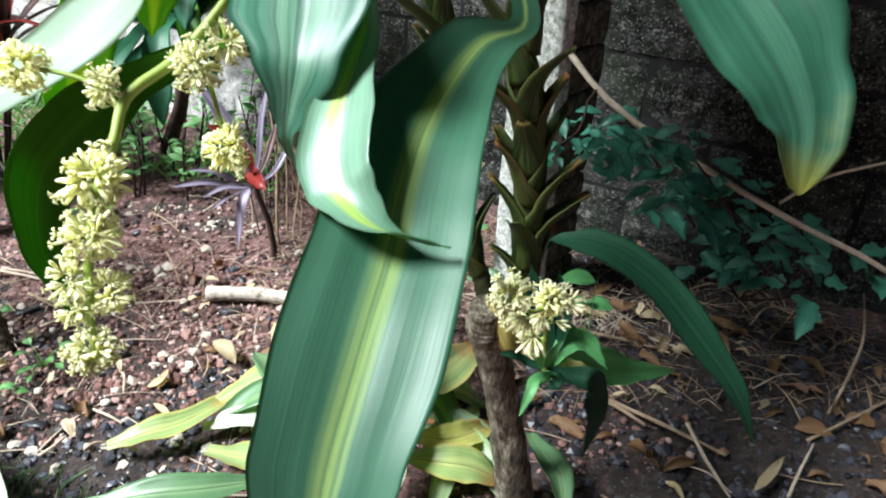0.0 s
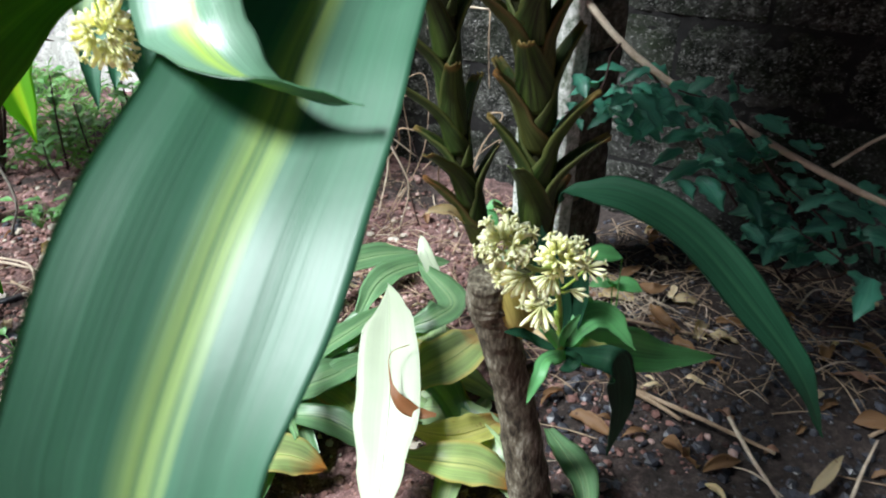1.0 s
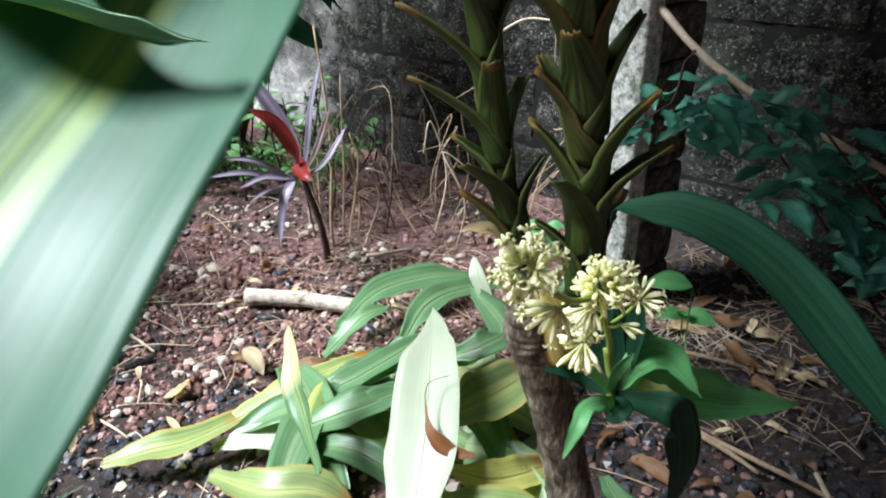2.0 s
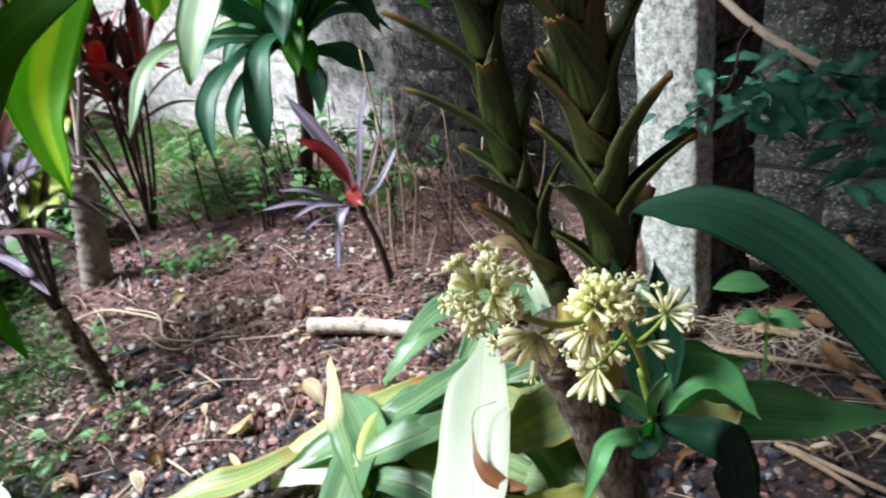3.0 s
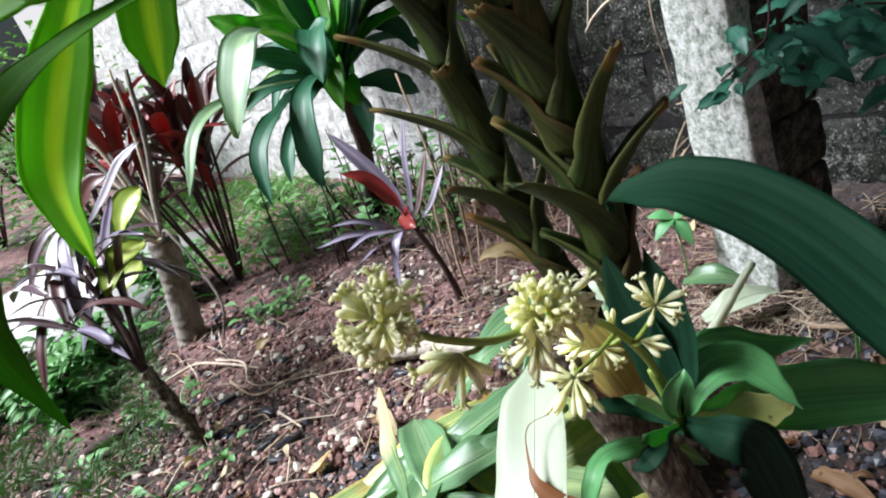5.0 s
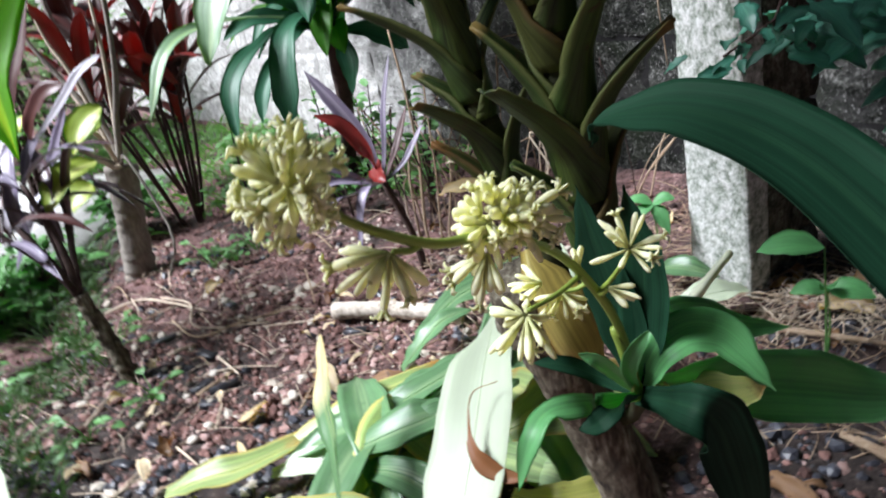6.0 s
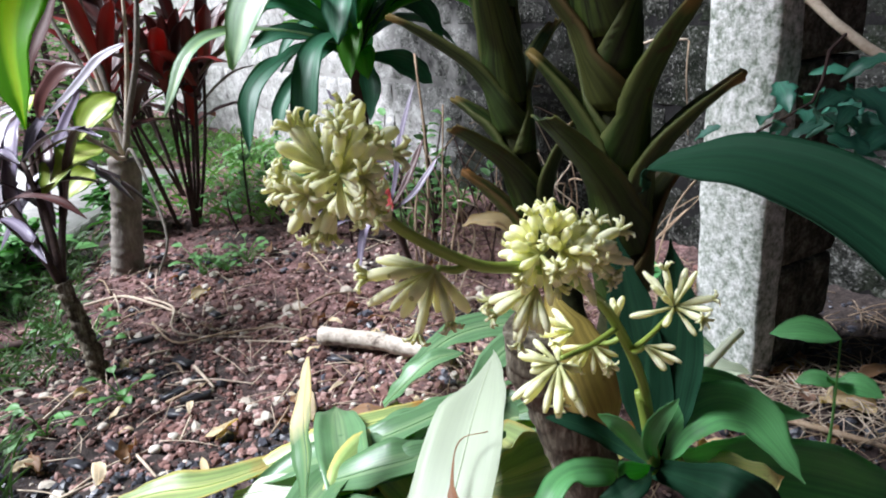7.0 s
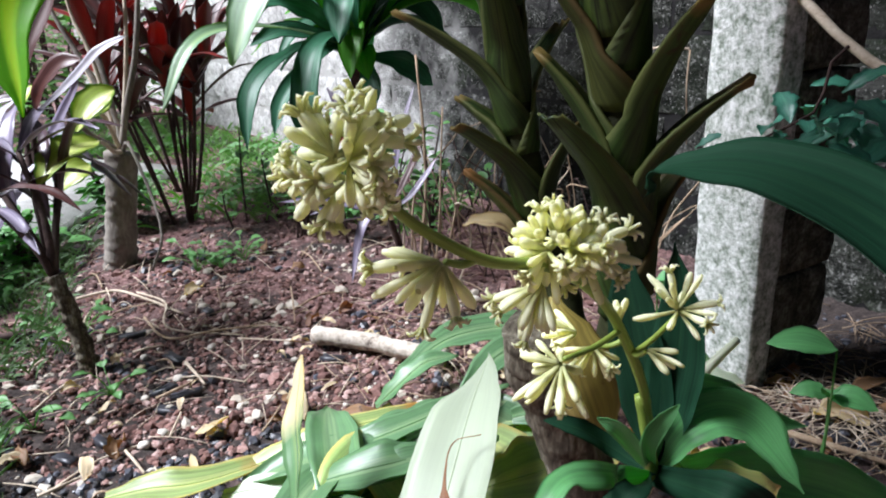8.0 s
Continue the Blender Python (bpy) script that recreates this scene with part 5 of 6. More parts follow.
seedling((0.335, 1.28, 0.262), 0.25, ((-0.078, -0.01, 0.0, 0.04),), 1)
seedling((0.35, 1.40, 0.13), 0.12, ((-0.05, -0.01, 0.0, 0.03), (0.06, -0.01, -0.005, 0.04), (0.0, -0.03, 0.02, 0.025)), 2)
seedling((0.078, 1.665, 0.164), 0.12, ((-0.04, -0.03, -0.03, 0.03), (0.03, -0.03, -0.05, 0.03), (0.04, 0.0, 0.01, 0.028), (-0.05, 0.0, 0.01, 0.025)), 3)
wr = random.Random(61)
for k, (x, y, s) in enumerate(((-1.109, 1.784, 0.000), (-1.061, 1.844, 0.000), (-1.132, 1.742, 0.000), (-1.036, 1.824, 0.000), (-1.074, 1.767, -0.000), (-1.084, 1.336, 0.000), (-0.875, 1.056, 0.000), (-0.832, 1.187, 0.000), (-1.175, 1.110, 0.000), (-1.239, 1.364, 0.000), (-1.419, 1.219, 0.000), (-1.480, 2.528, 0.000), (-1.532, 2.391, 0.000), (-1.487, 2.119, 0.000))):
    weed(x, y, wr.uniform(0.05, 0.09), 600 + k)
for k in range(18):
    x = wr.uniform(-2.6, -0.7)
    y = wr.uniform(2.1, 2.27 - 0.5 * x - 0.15)
    if not on_slab(x, y):
        weed(x, y, wr.uniform(0.06, 0.12), 700 + k, leaves=12)


def blades(name, spots, mat, label, category, rng, length=(0.03, 0.09), width=0.003, lean=0.6):
    """Loose or growing blades in one mesh."""
    bm = bmesh.new()
    for x, y in spots:
        c = Vector(on_ground(x, y, -0.002))
        a = rng.uniform(0, 6.28)
        ln = rng.uniform(*length)
        d = Vector((math.cos(a) * lean * rng.uniform(0.3, 1.4), math.sin(a) * lean * rng.uniform(0.3, 1.4), 1)).normalized() * ln
        add_leaf(bm, (c, c + d * 0.55, c + d + Vector((d.x * 0.3, d.y * 0.3, -ln * 0.18))), width * rng.uniform(0.7, 1.4), (math.sin(a), -math.cos(a), 0.4), n=4, across=2, cup=0.3, wave=0.0, thick=0.0004)
    return tagged(mesh_object(name, bm, mat), label, category, kind="stuff")


gr = random.Random(8)
spots = []
while len(spots) < 3000:
    x, y = gr.uniform(-2.3, -0.45), gr.uniform(0.75, 1.85)
    if not on_slab(x, y) and x < -0.62 - 0.9 * (y - 0.75) + 0.25 * noise.noise(Vector((x * 3, y * 3, 1))) and noise.noise(Vector((x * 5, y * 5, 2))) > -0.15:
        spots.append((x, y))
blades("grass", spots, M_GRASS, "thin green grass growing at the edge of the bed", "grass", gr, (0.035, 0.11), 0.0042, 0.9)
spots = []
while len(spots) < 1900:
    x, y = gr.uniform(-3.4, -0.6), gr.uniform(2.15, 3.9)
    if not on_slab(x, y) and y < 2.27 - 0.5 * x - 0.05 and noise.noise(Vector((x * 4, y * 4, 5))) > -0.2:
        spots.append((x, y))
blades("grass", spots, M_COVER, "green ground cover along the foot of the wall", "grass", gr, (0.04, 0.13), 0.007, 0.9)


def leafy_bush(x, y, height, spread, seed, count=420):
    """A shrub of the background: many stems and small leaves."""
    r = random.Random(seed)
    pl = empty("bush", "leafy green bush in bright light by the wall", "bush")
    c = Vector((x, y, 0))
    tips = []
    for i in range(9):
        a = r.uniform(0, 6.28)
        tip = c + Vector((math.cos(a) * spread * r.uniform(0.2, 1), math.sin(a) * spread * r.uniform(0.2, 1), height * r.uniform(0.6, 1)))
        part("stem", tube((c + Vector((0, 0, -0.02)), c.lerp(tip, 0.5) + Vector((0, 0, height * 0.1)), tip), (0.009, 0.006, 0.003), n=8, sides=6), M_DARKSTEM, pl)
        tips.append(tip)
    bm = bmesh.new()
    for i in range(count):
        q = c.lerp(r.choice(tips), r.uniform(0.25, 1.05)) + Vector((r.gauss(0, 1), r.gauss(0, 1), r.gauss(0, 1))) * spread * 0.28
        q.z = max(q.z, 0.02)
        a = r.uniform(0, 6.28)
        d = Vector((math.cos(a), math.sin(a), r.uniform(-0.5, 0.3))) * r.uniform(0.04, 0.08)
        add_leaf(bm, (q, q + d * 0.5 + Vector((0, 0, 0.006)), q + d), d.length * 0.5, (r.uniform(-.5, .5), r.uniform(-.5, .5), 1), prof=OVAL, n=4, across=2, cup=0.2, wave=0.03, seed=i)
    part("foliage", bm, M_COVER if height > 0.4 else M_WEED, pl)
    return pl


far_l = (-2.957, 2.818, 0.839)
far_m = (-3.748, 3.221, 1.005)
for k, (x, y, h, sp) in enumerate(((far_l[0], far_l[1], 1.1, 0.5), (far_m[0], far_m[1], 1.4, 0.6), (-3.1, 3.4, 0.8, 0.45), (-2.0, 1.45, 0.16, 0.22), (-1.85, 1.15, 0.14, 0.2), (-3.4, 2.0, 0.45, 0.5), (-4.4, 3.2, 0.9, 0.6), (-1.72, 1.62, 0.14, 0.13), (-1.6, 1.4, 0.12, 0.14), (-1.7, 1.98, 0.2, 0.12))):
    leafy_bush(x, y, h, sp, 900 + k, 650 if h > 1 else 420 if h > 0.3 else 170)


# ---- on the ground ----
M_PALE_STALK = leaf_stuff("pale_stalk", (0.74, 0.78, 0.6), gloss=0.5, through_light=0.1, mottling=0.1)
def stick(name, pts, r, mat, label, category="twig", group="", seed=0.0, r2=None):
    return tagged(mesh_object(name, tube(pts, (r, r * 0.95, r2 or r * 0.7), n=16, sides=8, lumps=0.25, seed=seed), mat), label, category, group)


stick("log", ((-0.579, 1.487, 0.024), (-0.447, 1.498, 0.022), (-0.280, 1.489, 0.020)), 0.02, M_LOG, "short pale log with patches of dark bark lying on soil", "log", r2=0.02)
# dry branch leaning before the wall
stick("dry_branch", ((0.236, 1.623, 0.674), (0.355, 1.512, 0.568), (0.558, 1.438, 0.463), (0.736, 1.379, 0.386), (0.907, 1.286, 0.331), (1.161, 1.317, 0.165)), 0.0068, M_PALETWIG, "long dry branch leaning before the dark wall", "branch", seed=2)
stick("dry_branch", ((0.714, 1.404, 0.412), (0.795, 1.415, 0.471), (0.892, 1.389, 0.522), (0.992, 1.405, 0.545)), 0.0034, M_PALETWIG, "thin dry branch leaning before the dark wall", "branch", seed=3)

# the heap of cut leaves


def heap_leaf(pts, w, face, mat, lab):
    cut = lone_leaf("cut_leaf", pts, w, face, mat, lab or "green cut corn plant leaf lying on the heap", group="heap of cut leaves", cup=0.25, wave=0.08, n=24, across=8, seed=w * 900 + pts[0][0] * 50, thick=0.0009)
    up = Vector(face).normalized() * 0.0006
    part("midrib", tube([Vector(q) + up for q in pts], (0.0016, 0.0013, 0.0006), n=24, sides=6), mat, cut, "raised midrib")


heap_leaf(((-0.045, 0.79, 0.06), (-0.045, 0.88, 0.115), (-0.048, 0.97, 0.165), (-0.066, 1.09, 0.20), (-0.089, 1.22, 0.205)), 0.108, (-0.25, -0.3, 1.0), M_CUT_PALE, "upturned pale leaf, glossy and bent, on the heap")
heap_leaf(((-0.315, 1.364, 0.050), (-0.263, 1.466, 0.080), (-0.179, 1.547, 0.080), (-0.084, 1.617, 0.060)), 0.075, (-0.1, -0.4, 1), M_CUT, "")
heap_leaf(((-0.163, 1.306, 0.080), (-0.135, 1.392, 0.110), (-0.078, 1.480, 0.100), (0.001, 1.562, 0.070)), 0.07, (-0.1, -0.4, 1), M_CUT, "")
heap_leaf(((-0.006, 1.410, 0.060), (-0.022, 1.421, 0.120), (-0.044, 1.441, 0.160), (-0.058, 1.476, 0.180)), 0.035, (-0.4, -0.8, 0.5), M_CUT_PALE, "narrow pale cut leaf standing up from the heap")
heap_leaf(((-0.061, 1.239, 0.100), (0.000, 1.244, 0.130), (0.024, 1.322, 0.120), (-0.063, 1.460, 0.120)), 0.07, (-0.3, -0.6, 0.7), M_CUT, "")
heap_leaf(((-0.042, 1.068, 0.110), (0.002, 1.080, 0.130), (0.052, 1.135, 0.130), (0.115, 1.302, 0.080)), 0.10, (-0.1, -0.4, 1), M_CUT_YELLOW, "")
heap_leaf(((-0.323, 1.111, 0.050), (-0.227, 1.143, 0.090), (-0.156, 1.230, 0.100), (-0.105, 1.359, 0.080)), 0.06, (-0.3, -0.4, 1), M_CUT, "")
heap_leaf(((-0.246, 1.028, 0.070), (-0.179, 1.049, 0.110), (-0.123, 1.092, 0.120), (-0.063, 1.186, 0.100)), 0.055, (-0.3, -0.4, 1), M_CUT, "")
heap_leaf(((-0.409, 1.073, 0.030), (-0.345, 1.143, 0.060), (-0.282, 1.207, 0.060), (-0.219, 1.300, 0.050)), 0.05, (-0.2, -0.4, 1), M_CUT_YELLOW, "yellowing cut leaf with a brown tip")
heap_leaf(((-0.160, 0.854, 0.176), (-0.215, 0.942, 0.190), (-0.247, 0.988, 0.219), (-0.271, 1.045, 0.265)), 0.045, (-0.4, -0.9, 0.4), M_CUT_DRYTIP, "cut leaf with a dry twisted tip standing up")
heap_leaf(((-0.383, 0.947, 0.040), (-0.274, 0.899, 0.080), (-0.201, 0.912, 0.080), (-0.141, 0.918, 0.050)), 0.07, (-0.1, -0.4, 1), M_CUT_YELLOW, "yellowing cut leaf with a brown tip")
heap_leaf(((-0.266, 1.015, 0.060), (-0.181, 0.990, 0.090), (-0.121, 0.970, 0.090), (-0.053, 0.942, 0.060)), 0.05, (-0.1, -0.4, 1), M_CUT, "")
heap_leaf(((-0.018, 0.987, 0.080), (0.046, 0.960, 0.100), (0.094, 0.991, 0.090), (0.137, 1.067, 0.050)), 0.06, (0, -0.4, 1), M_YELLOW, "yellow cut leaf with brown spots")
heap_leaf(((-0.026, 0.937, 0.070), (0.043, 0.914, 0.090), (0.100, 0.918, 0.080), (0.160, 0.923, 0.040)), 0.07, (0, -0.4, 1), M_CUT_YELLOW, "")
heap_leaf(((-0.417, 1.014, 0.030), (-0.350, 1.027, 0.050), (-0.285, 1.036, 0.050), (-0.229, 1.044, 0.040)), 0.05, (-0.2, -0.4, 1), M_CUT_PALE, "pale green cut leaf lying on the soil")
heap_leaf(((-0.296, 1.020, 0.070), (-0.204, 1.041, 0.110), (-0.149, 1.074, 0.120), (-0.116, 1.155, 0.100)), 0.075, (-0.3, -0.4, 1), M_CUT, "")
heap_leaf(((-0.301, 1.129, 0.050), (-0.221, 1.165, 0.080), (-0.172, 1.211, 0.090), (-0.129, 1.290, 0.070)), 0.08, (-0.3, -0.4, 1), M_CUT, "")
heap_leaf(((-0.434, 1.050, 0.030), (-0.352, 1.109, 0.060), (-0.290, 1.149, 0.070), (-0.272, 1.242, 0.040)), 0.06, (-0.2, -0.4, 1), M_CUT_YELLOW, "yellowing cut leaf with a brown tip")
heap_leaf(((-0.329, 1.300, 0.020), (-0.292, 1.320, 0.060), (-0.258, 1.353, 0.090), (-0.215, 1.400, 0.090)), 0.05, (-0.4, -0.5, 0.8), M_CUT, "")
heap_leaf(((-0.571, 0.946, 0.030), (-0.504, 0.969, 0.050), (-0.436, 1.015, 0.050), (-0.352, 1.168, 0.030)), 0.055, (-0.2, -0.4, 1), M_CUT_YELLOW, "pale green cut leaf with a browned end")
heap_leaf(((-0.531, 0.795, 0.050), (-0.432, 0.811, 0.070), (-0.346, 0.832, 0.070), (-0.256, 0.879, 0.050)), 0.06, (-0.2, -0.4, 1), M_CUT, "")
heap_leaf(((0.118, 1.484, 0.040), (0.165, 1.495, 0.060), (0.205, 1.518, 0.060), (0.243, 1.553, 0.040)), 0.06, (-0.2, -0.4, 1), M_CUT_PALE, "pale green cut leaf lying by the post")
heap_leaf(((0.075, 1.624, 0.040), (0.117, 1.606, 0.060), (0.155, 1.594, 0.060), (0.194, 1.603, 0.040)), 0.05, (-0.2, -0.4, 1), M_CUT, "")
heap_leaf(((0.208, 1.034, 0.060), (0.229, 0.965, 0.080), (0.251, 0.909, 0.080), (0.260, 0.861, 0.040)), 0.055, (0.2, -0.4, 0.9), M_CUT, "")
lone_leaf("dead_leaf", ((0.028, 0.932, 0.165), (-0.004, 0.935, 0.166), (-0.034, 0.947, 0.182), (-0.049, 0.979, 0.200), (-0.051, 1.010, 0.215), (-0.025, 1.026, 0.221)), 0.024, (-0.25, -0.75, 0.6), M_RUST_LEAF, "curled rusty brown leaf on the pale leaf", cup=0.3, n=24, prof=((0, 0.25), (0.15, 0.7), (0.3, 1.0), (0.42, 0.6), (0.52, 0.16), (0.7, 0.06), (1, 0.04)))
heap_rng = random.Random(19)
for i in range(22):
    x, y = heap_rng.uniform(-0.28, 0.10), heap_rng.uniform(0.95, 1.32)
    a, ln = heap_rng.uniform(-0.6, 3.7), heap_rng.uniform(0.2, 0.36)
    d = Vector((math.cos(a), math.sin(a), 0)) * ln / 2
    z = 0.025 + 0.04 * heap_rng.random()
    c = Vector((x, y, z))
    lone_leaf("cut_leaf", (c - d - Vector((0, 0, 0.02)), c - d * 0.3 + Vector((0, 0, 0.025)), c + d * 0.4 + Vector((0, 0, 0.02)), c + d - Vector((0, 0, 0.015))), heap_rng.uniform(0.06, 0.09), (heap_rng.uniform(-.4, .2), heap_rng.uniform(-.4, .2), 1), heap_rng.choice((M_CUT, M_CUT, M_CUT_LIGHT, M_CUT_LIGHT, M_CUT_YELLOW)), "cut corn plant leaf lying in the heap", group="heap of cut leaves", cup=0.3, wave=0.09, n=16, across=6, seed=i * 3.3, thick=0.0009)
lone_leaf("cut_leaf", ((-0.974, 0.942, 0.060), (-0.782, 0.838, 0.100), (-0.656, 0.757, 0.110), (-0.603, 0.709, 0.060)), 0.075, (-0.3, -0.4, 1), M_CUT_PALE, "pale cut leaf lying apart on the soil", cup=0.25, n=16)

# stalks and twigs that lie about


def lay_twig(pts, r, mat):
    stick("twig", pts, r, mat, "dry stalk lying among soil and litter" if r < 0.01 else "rotten dark stick half sunk in grass", "twig", "stalks and twigs", seed=r * 700 + pts[0][0] * 9)


lay_twig(((0.370, 1.211, 0.020), (0.484, 1.131, 0.025), (0.599, 1.066, 0.015)), 0.0045, M_TWIG)
lay_twig(((0.536, 1.132, 0.030), (0.548, 1.032, 0.030), (0.574, 0.959, 0.015)), 0.004, M_PALETWIG)
lay_twig(((0.686, 0.974, 0.012), (0.726, 1.032, 0.020), (0.778, 1.101, 0.030)), 0.003, M_PALETWIG)
lay_twig(((0.860, 1.216, 0.010), (0.916, 1.285, 0.060), (0.962, 1.354, 0.120), (1.001, 1.470, 0.170)), 0.0035, M_TWIG)
lay_twig(((0.783, 1.130, 0.012), (0.888, 1.191, 0.020), (1.048, 1.297, 0.015)), 0.004, M_TWIG)
lay_twig(((0.828, 1.485, 0.010), (0.885, 1.542, 0.030), (0.944, 1.612, 0.050)), 0.002, M_TWIG)
lay_twig(((0.528, 1.453, 0.012), (0.570, 1.426, 0.015), (0.619, 1.418, 0.012)), 0.003, M_PALETWIG)
lay_twig(((0.283, 1.464, 0.020), (0.402, 1.432, 0.025), (0.538, 1.408, 0.015)), 0.005, M_TWIG)
lay_twig(((0.355, 1.228, 0.012), (0.405, 1.177, 0.020), (0.456, 1.137, 0.012)), 0.005, M_TWIG)
lay_twig(((-1.272, 1.473, 0.010), (-1.198, 1.525, 0.020), (-1.086, 1.521, 0.015), (-0.954, 1.499, 0.008)), 0.004, M_PALETWIG)
lay_twig(((-1.021, 1.449, 0.010), (-0.875, 1.373, 0.020), (-0.804, 1.433, 0.020), (-0.714, 1.525, 0.010)), 0.003, M_TWIG)
lay_twig(((-0.914, 1.315, 0.010), (-0.889, 1.332, 0.015), (-0.875, 1.360, 0.010)), 0.003, M_PALETWIG)
lay_twig(((-0.774, 1.317, 0.012), (-0.721, 1.287, 0.015), (-0.680, 1.267, 0.010)), 0.003, M_PALETWIG)
lay_twig(((-0.730, 1.195, 0.010), (-0.704, 1.232, 0.018), (-0.701, 1.282, 0.012)), 0.003, M_TWIG)
lay_twig(((-0.656, 1.057, 0.012), (-0.612, 1.037, 0.016), (-0.584, 1.027, 0.010)), 0.0026, M_PALETWIG)
lay_twig(((-0.692, 0.927, 0.012), (-0.675, 0.951, 0.016), (-0.672, 0.982, 0.010)), 0.003, M_PALETWIG)
lay_twig(((-0.741, 1.436, 0.012), (-0.652, 1.453, 0.015), (-0.573, 1.473, 0.012)), 0.002, M_PALETWIG)
lay_twig(((-0.478, 1.179, 0.012), (-0.478, 1.208, 0.020), (-0.498, 1.258, 0.012)), 0.002, M_TWIG)
lay_twig(((-0.739, 1.631, 0.050), (-0.701, 1.584, 0.030), (-0.676, 1.549, 0.005)), 0.002, M_TWIG)
lay_twig(((-1.050, 1.316, 0.030), (-1.078, 1.349, 0.050), (-1.179, 1.490, 0.030)), 0.002, M_PALETWIG)
lay_twig(((-1.274, 1.192, 0.015), (-1.229, 1.236, 0.020), (-1.191, 1.294, 0.015)), 0.016, M_DARKSTEM)
lay_twig(((-0.375, 1.754, 0.010), (-0.322, 1.764, 0.018), (-0.265, 1.814, 0.012)), 0.005, M_PALETWIG)
lay_twig(((-1.149, 1.550, 0.012), (-1.017, 1.512, 0.020), (-0.916, 1.418, 0.015), (-0.739, 1.457, 0.010)), 0.0028, M_PALETWIG)
lay_twig(((-1.232, 1.531, 0.020), (-1.153, 1.474, 0.020), (-1.095, 1.413, 0.010)), 0.002, M_PALETWIG)
lay_twig(((0.159, 1.197, 0.198), (0.191, 1.248, 0.222), (0.224, 1.323, 0.234)), 0.0075, M_PALE_STALK)
lay_twig(((-0.133, 2.303, 0.455), (-0.091, 2.249, 0.498), (-0.030, 2.229, 0.531), (0.051, 2.211, 0.531)), 0.004, M_PALETWIG)
lay_twig(((0.054, 2.209, 0.528), (0.054, 2.187, 0.453), (0.058, 2.208, 0.373), (0.062, 2.217, 0.301)), 0.0018, M_TWIG)
lay_twig(((-0.123, 2.298, 0.472), (-0.102, 2.288, 0.546), (-0.085, 2.279, 0.631)), 0.003, M_PALETWIG)
for k, (x, y, z) in enumerate(((-0.842, 1.484, 0.000), (-0.786, 1.483, 0.000), (-0.636, 1.472, 0.000), (-0.586, 1.419, 0.000), (-0.659, 1.393, 0.000), (-0.878, 1.350, 0.000), (-0.882, 1.313, 0.000), (-1.050, 1.391, 0.000), (-0.804, 1.115, 0.000), (-0.644, 1.125, 0.000), (-0.385, 1.371, 0.000), (-0.427, 1.264, 0.000), (-0.405, 1.280, 0.000), (-0.534, 1.276, 0.000), (-0.773, 1.388, 0.000), (-0.753, 1.275, 0.000), (-0.774, 1.208, 0.000), (-0.646, 1.084, 0.000), (-0.732, 1.555, 0.000), (-0.572, 1.242, 0.000), (-0.400, 1.313, 0.000), (-0.840, 1.422, 0.000), (-0.674, 1.597, 0.000), (-0.891, 1.276, 0.000))):
    r = random.Random(400 + k)
    s = r.uniform(0.014, 0.026)
    base, faces = lump_arrays(r)
    bm = bmesh.new()
    vs = [bm.verts.new((p[0] * s / 2 * r.uniform(0.8, 1.25), p[1] * s / 2 * r.uniform(0.7, 1.1), p[2] * s * 0.36 * r.uniform(0.8, 1.2))) for p in base]
    for f in faces:
        bm.faces.new([vs[i] for i in f])
    bmesh.ops.subdivide_edges(bm, edges=bm.edges, cuts=1, smooth=0.6)
    ob = tagged(mesh_object("pebble", bm, M_PEBBLE), "pale rounded pebble lying on the soil", "pebble", "pale pebbles")
    ob.location = (x, y, ground_z(x, y) + s * 0.22)
for k, (x, y, z) in enumerate(((-0.814, 1.328, 0.000), (-0.907, 1.529, 0.000), (-0.700, 1.191, 0.000), (-0.758, 1.023, 0.000), (-0.505, 1.438, 0.000), (-0.562, 1.018, 0.000), (-0.698, 1.236, 0.000), (-0.979, 1.373, 0.000), (-0.733, 1.075, 0.000), (-0.754, 1.236, 0.000))):
    r = random.Random(450 + k)
    a, ln, w, h = r.uniform(-0.4, 1.2), r.uniform(0.03, 0.055), r.uniform(0.012, 0.02), r.uniform(0.01, 0.016)
    bm = bmesh.new()
    bmesh.ops.create_cube(bm, size=1.0)
    bmesh.ops.subdivide_edges(bm, edges=bm.edges, cuts=2)
    for v in bm.verts:
        q = Vector((v.co.x * ln, v.co.y * w, v.co.z * h))
        v.co = q * (1 + 0.28 * noise.noise(v.co * 2.3 + Vector((k * 3, 0, 0))))
    ob = tagged(mesh_object("charcoal_piece", bm, M_CHAR), "black angular piece of charcoal on the soil", "charcoal", "charcoal pieces")
    ob.matrix_basis = pose(x, y, ground_z(x, y) + h * 0.4, 0, 0, math.degrees(a))
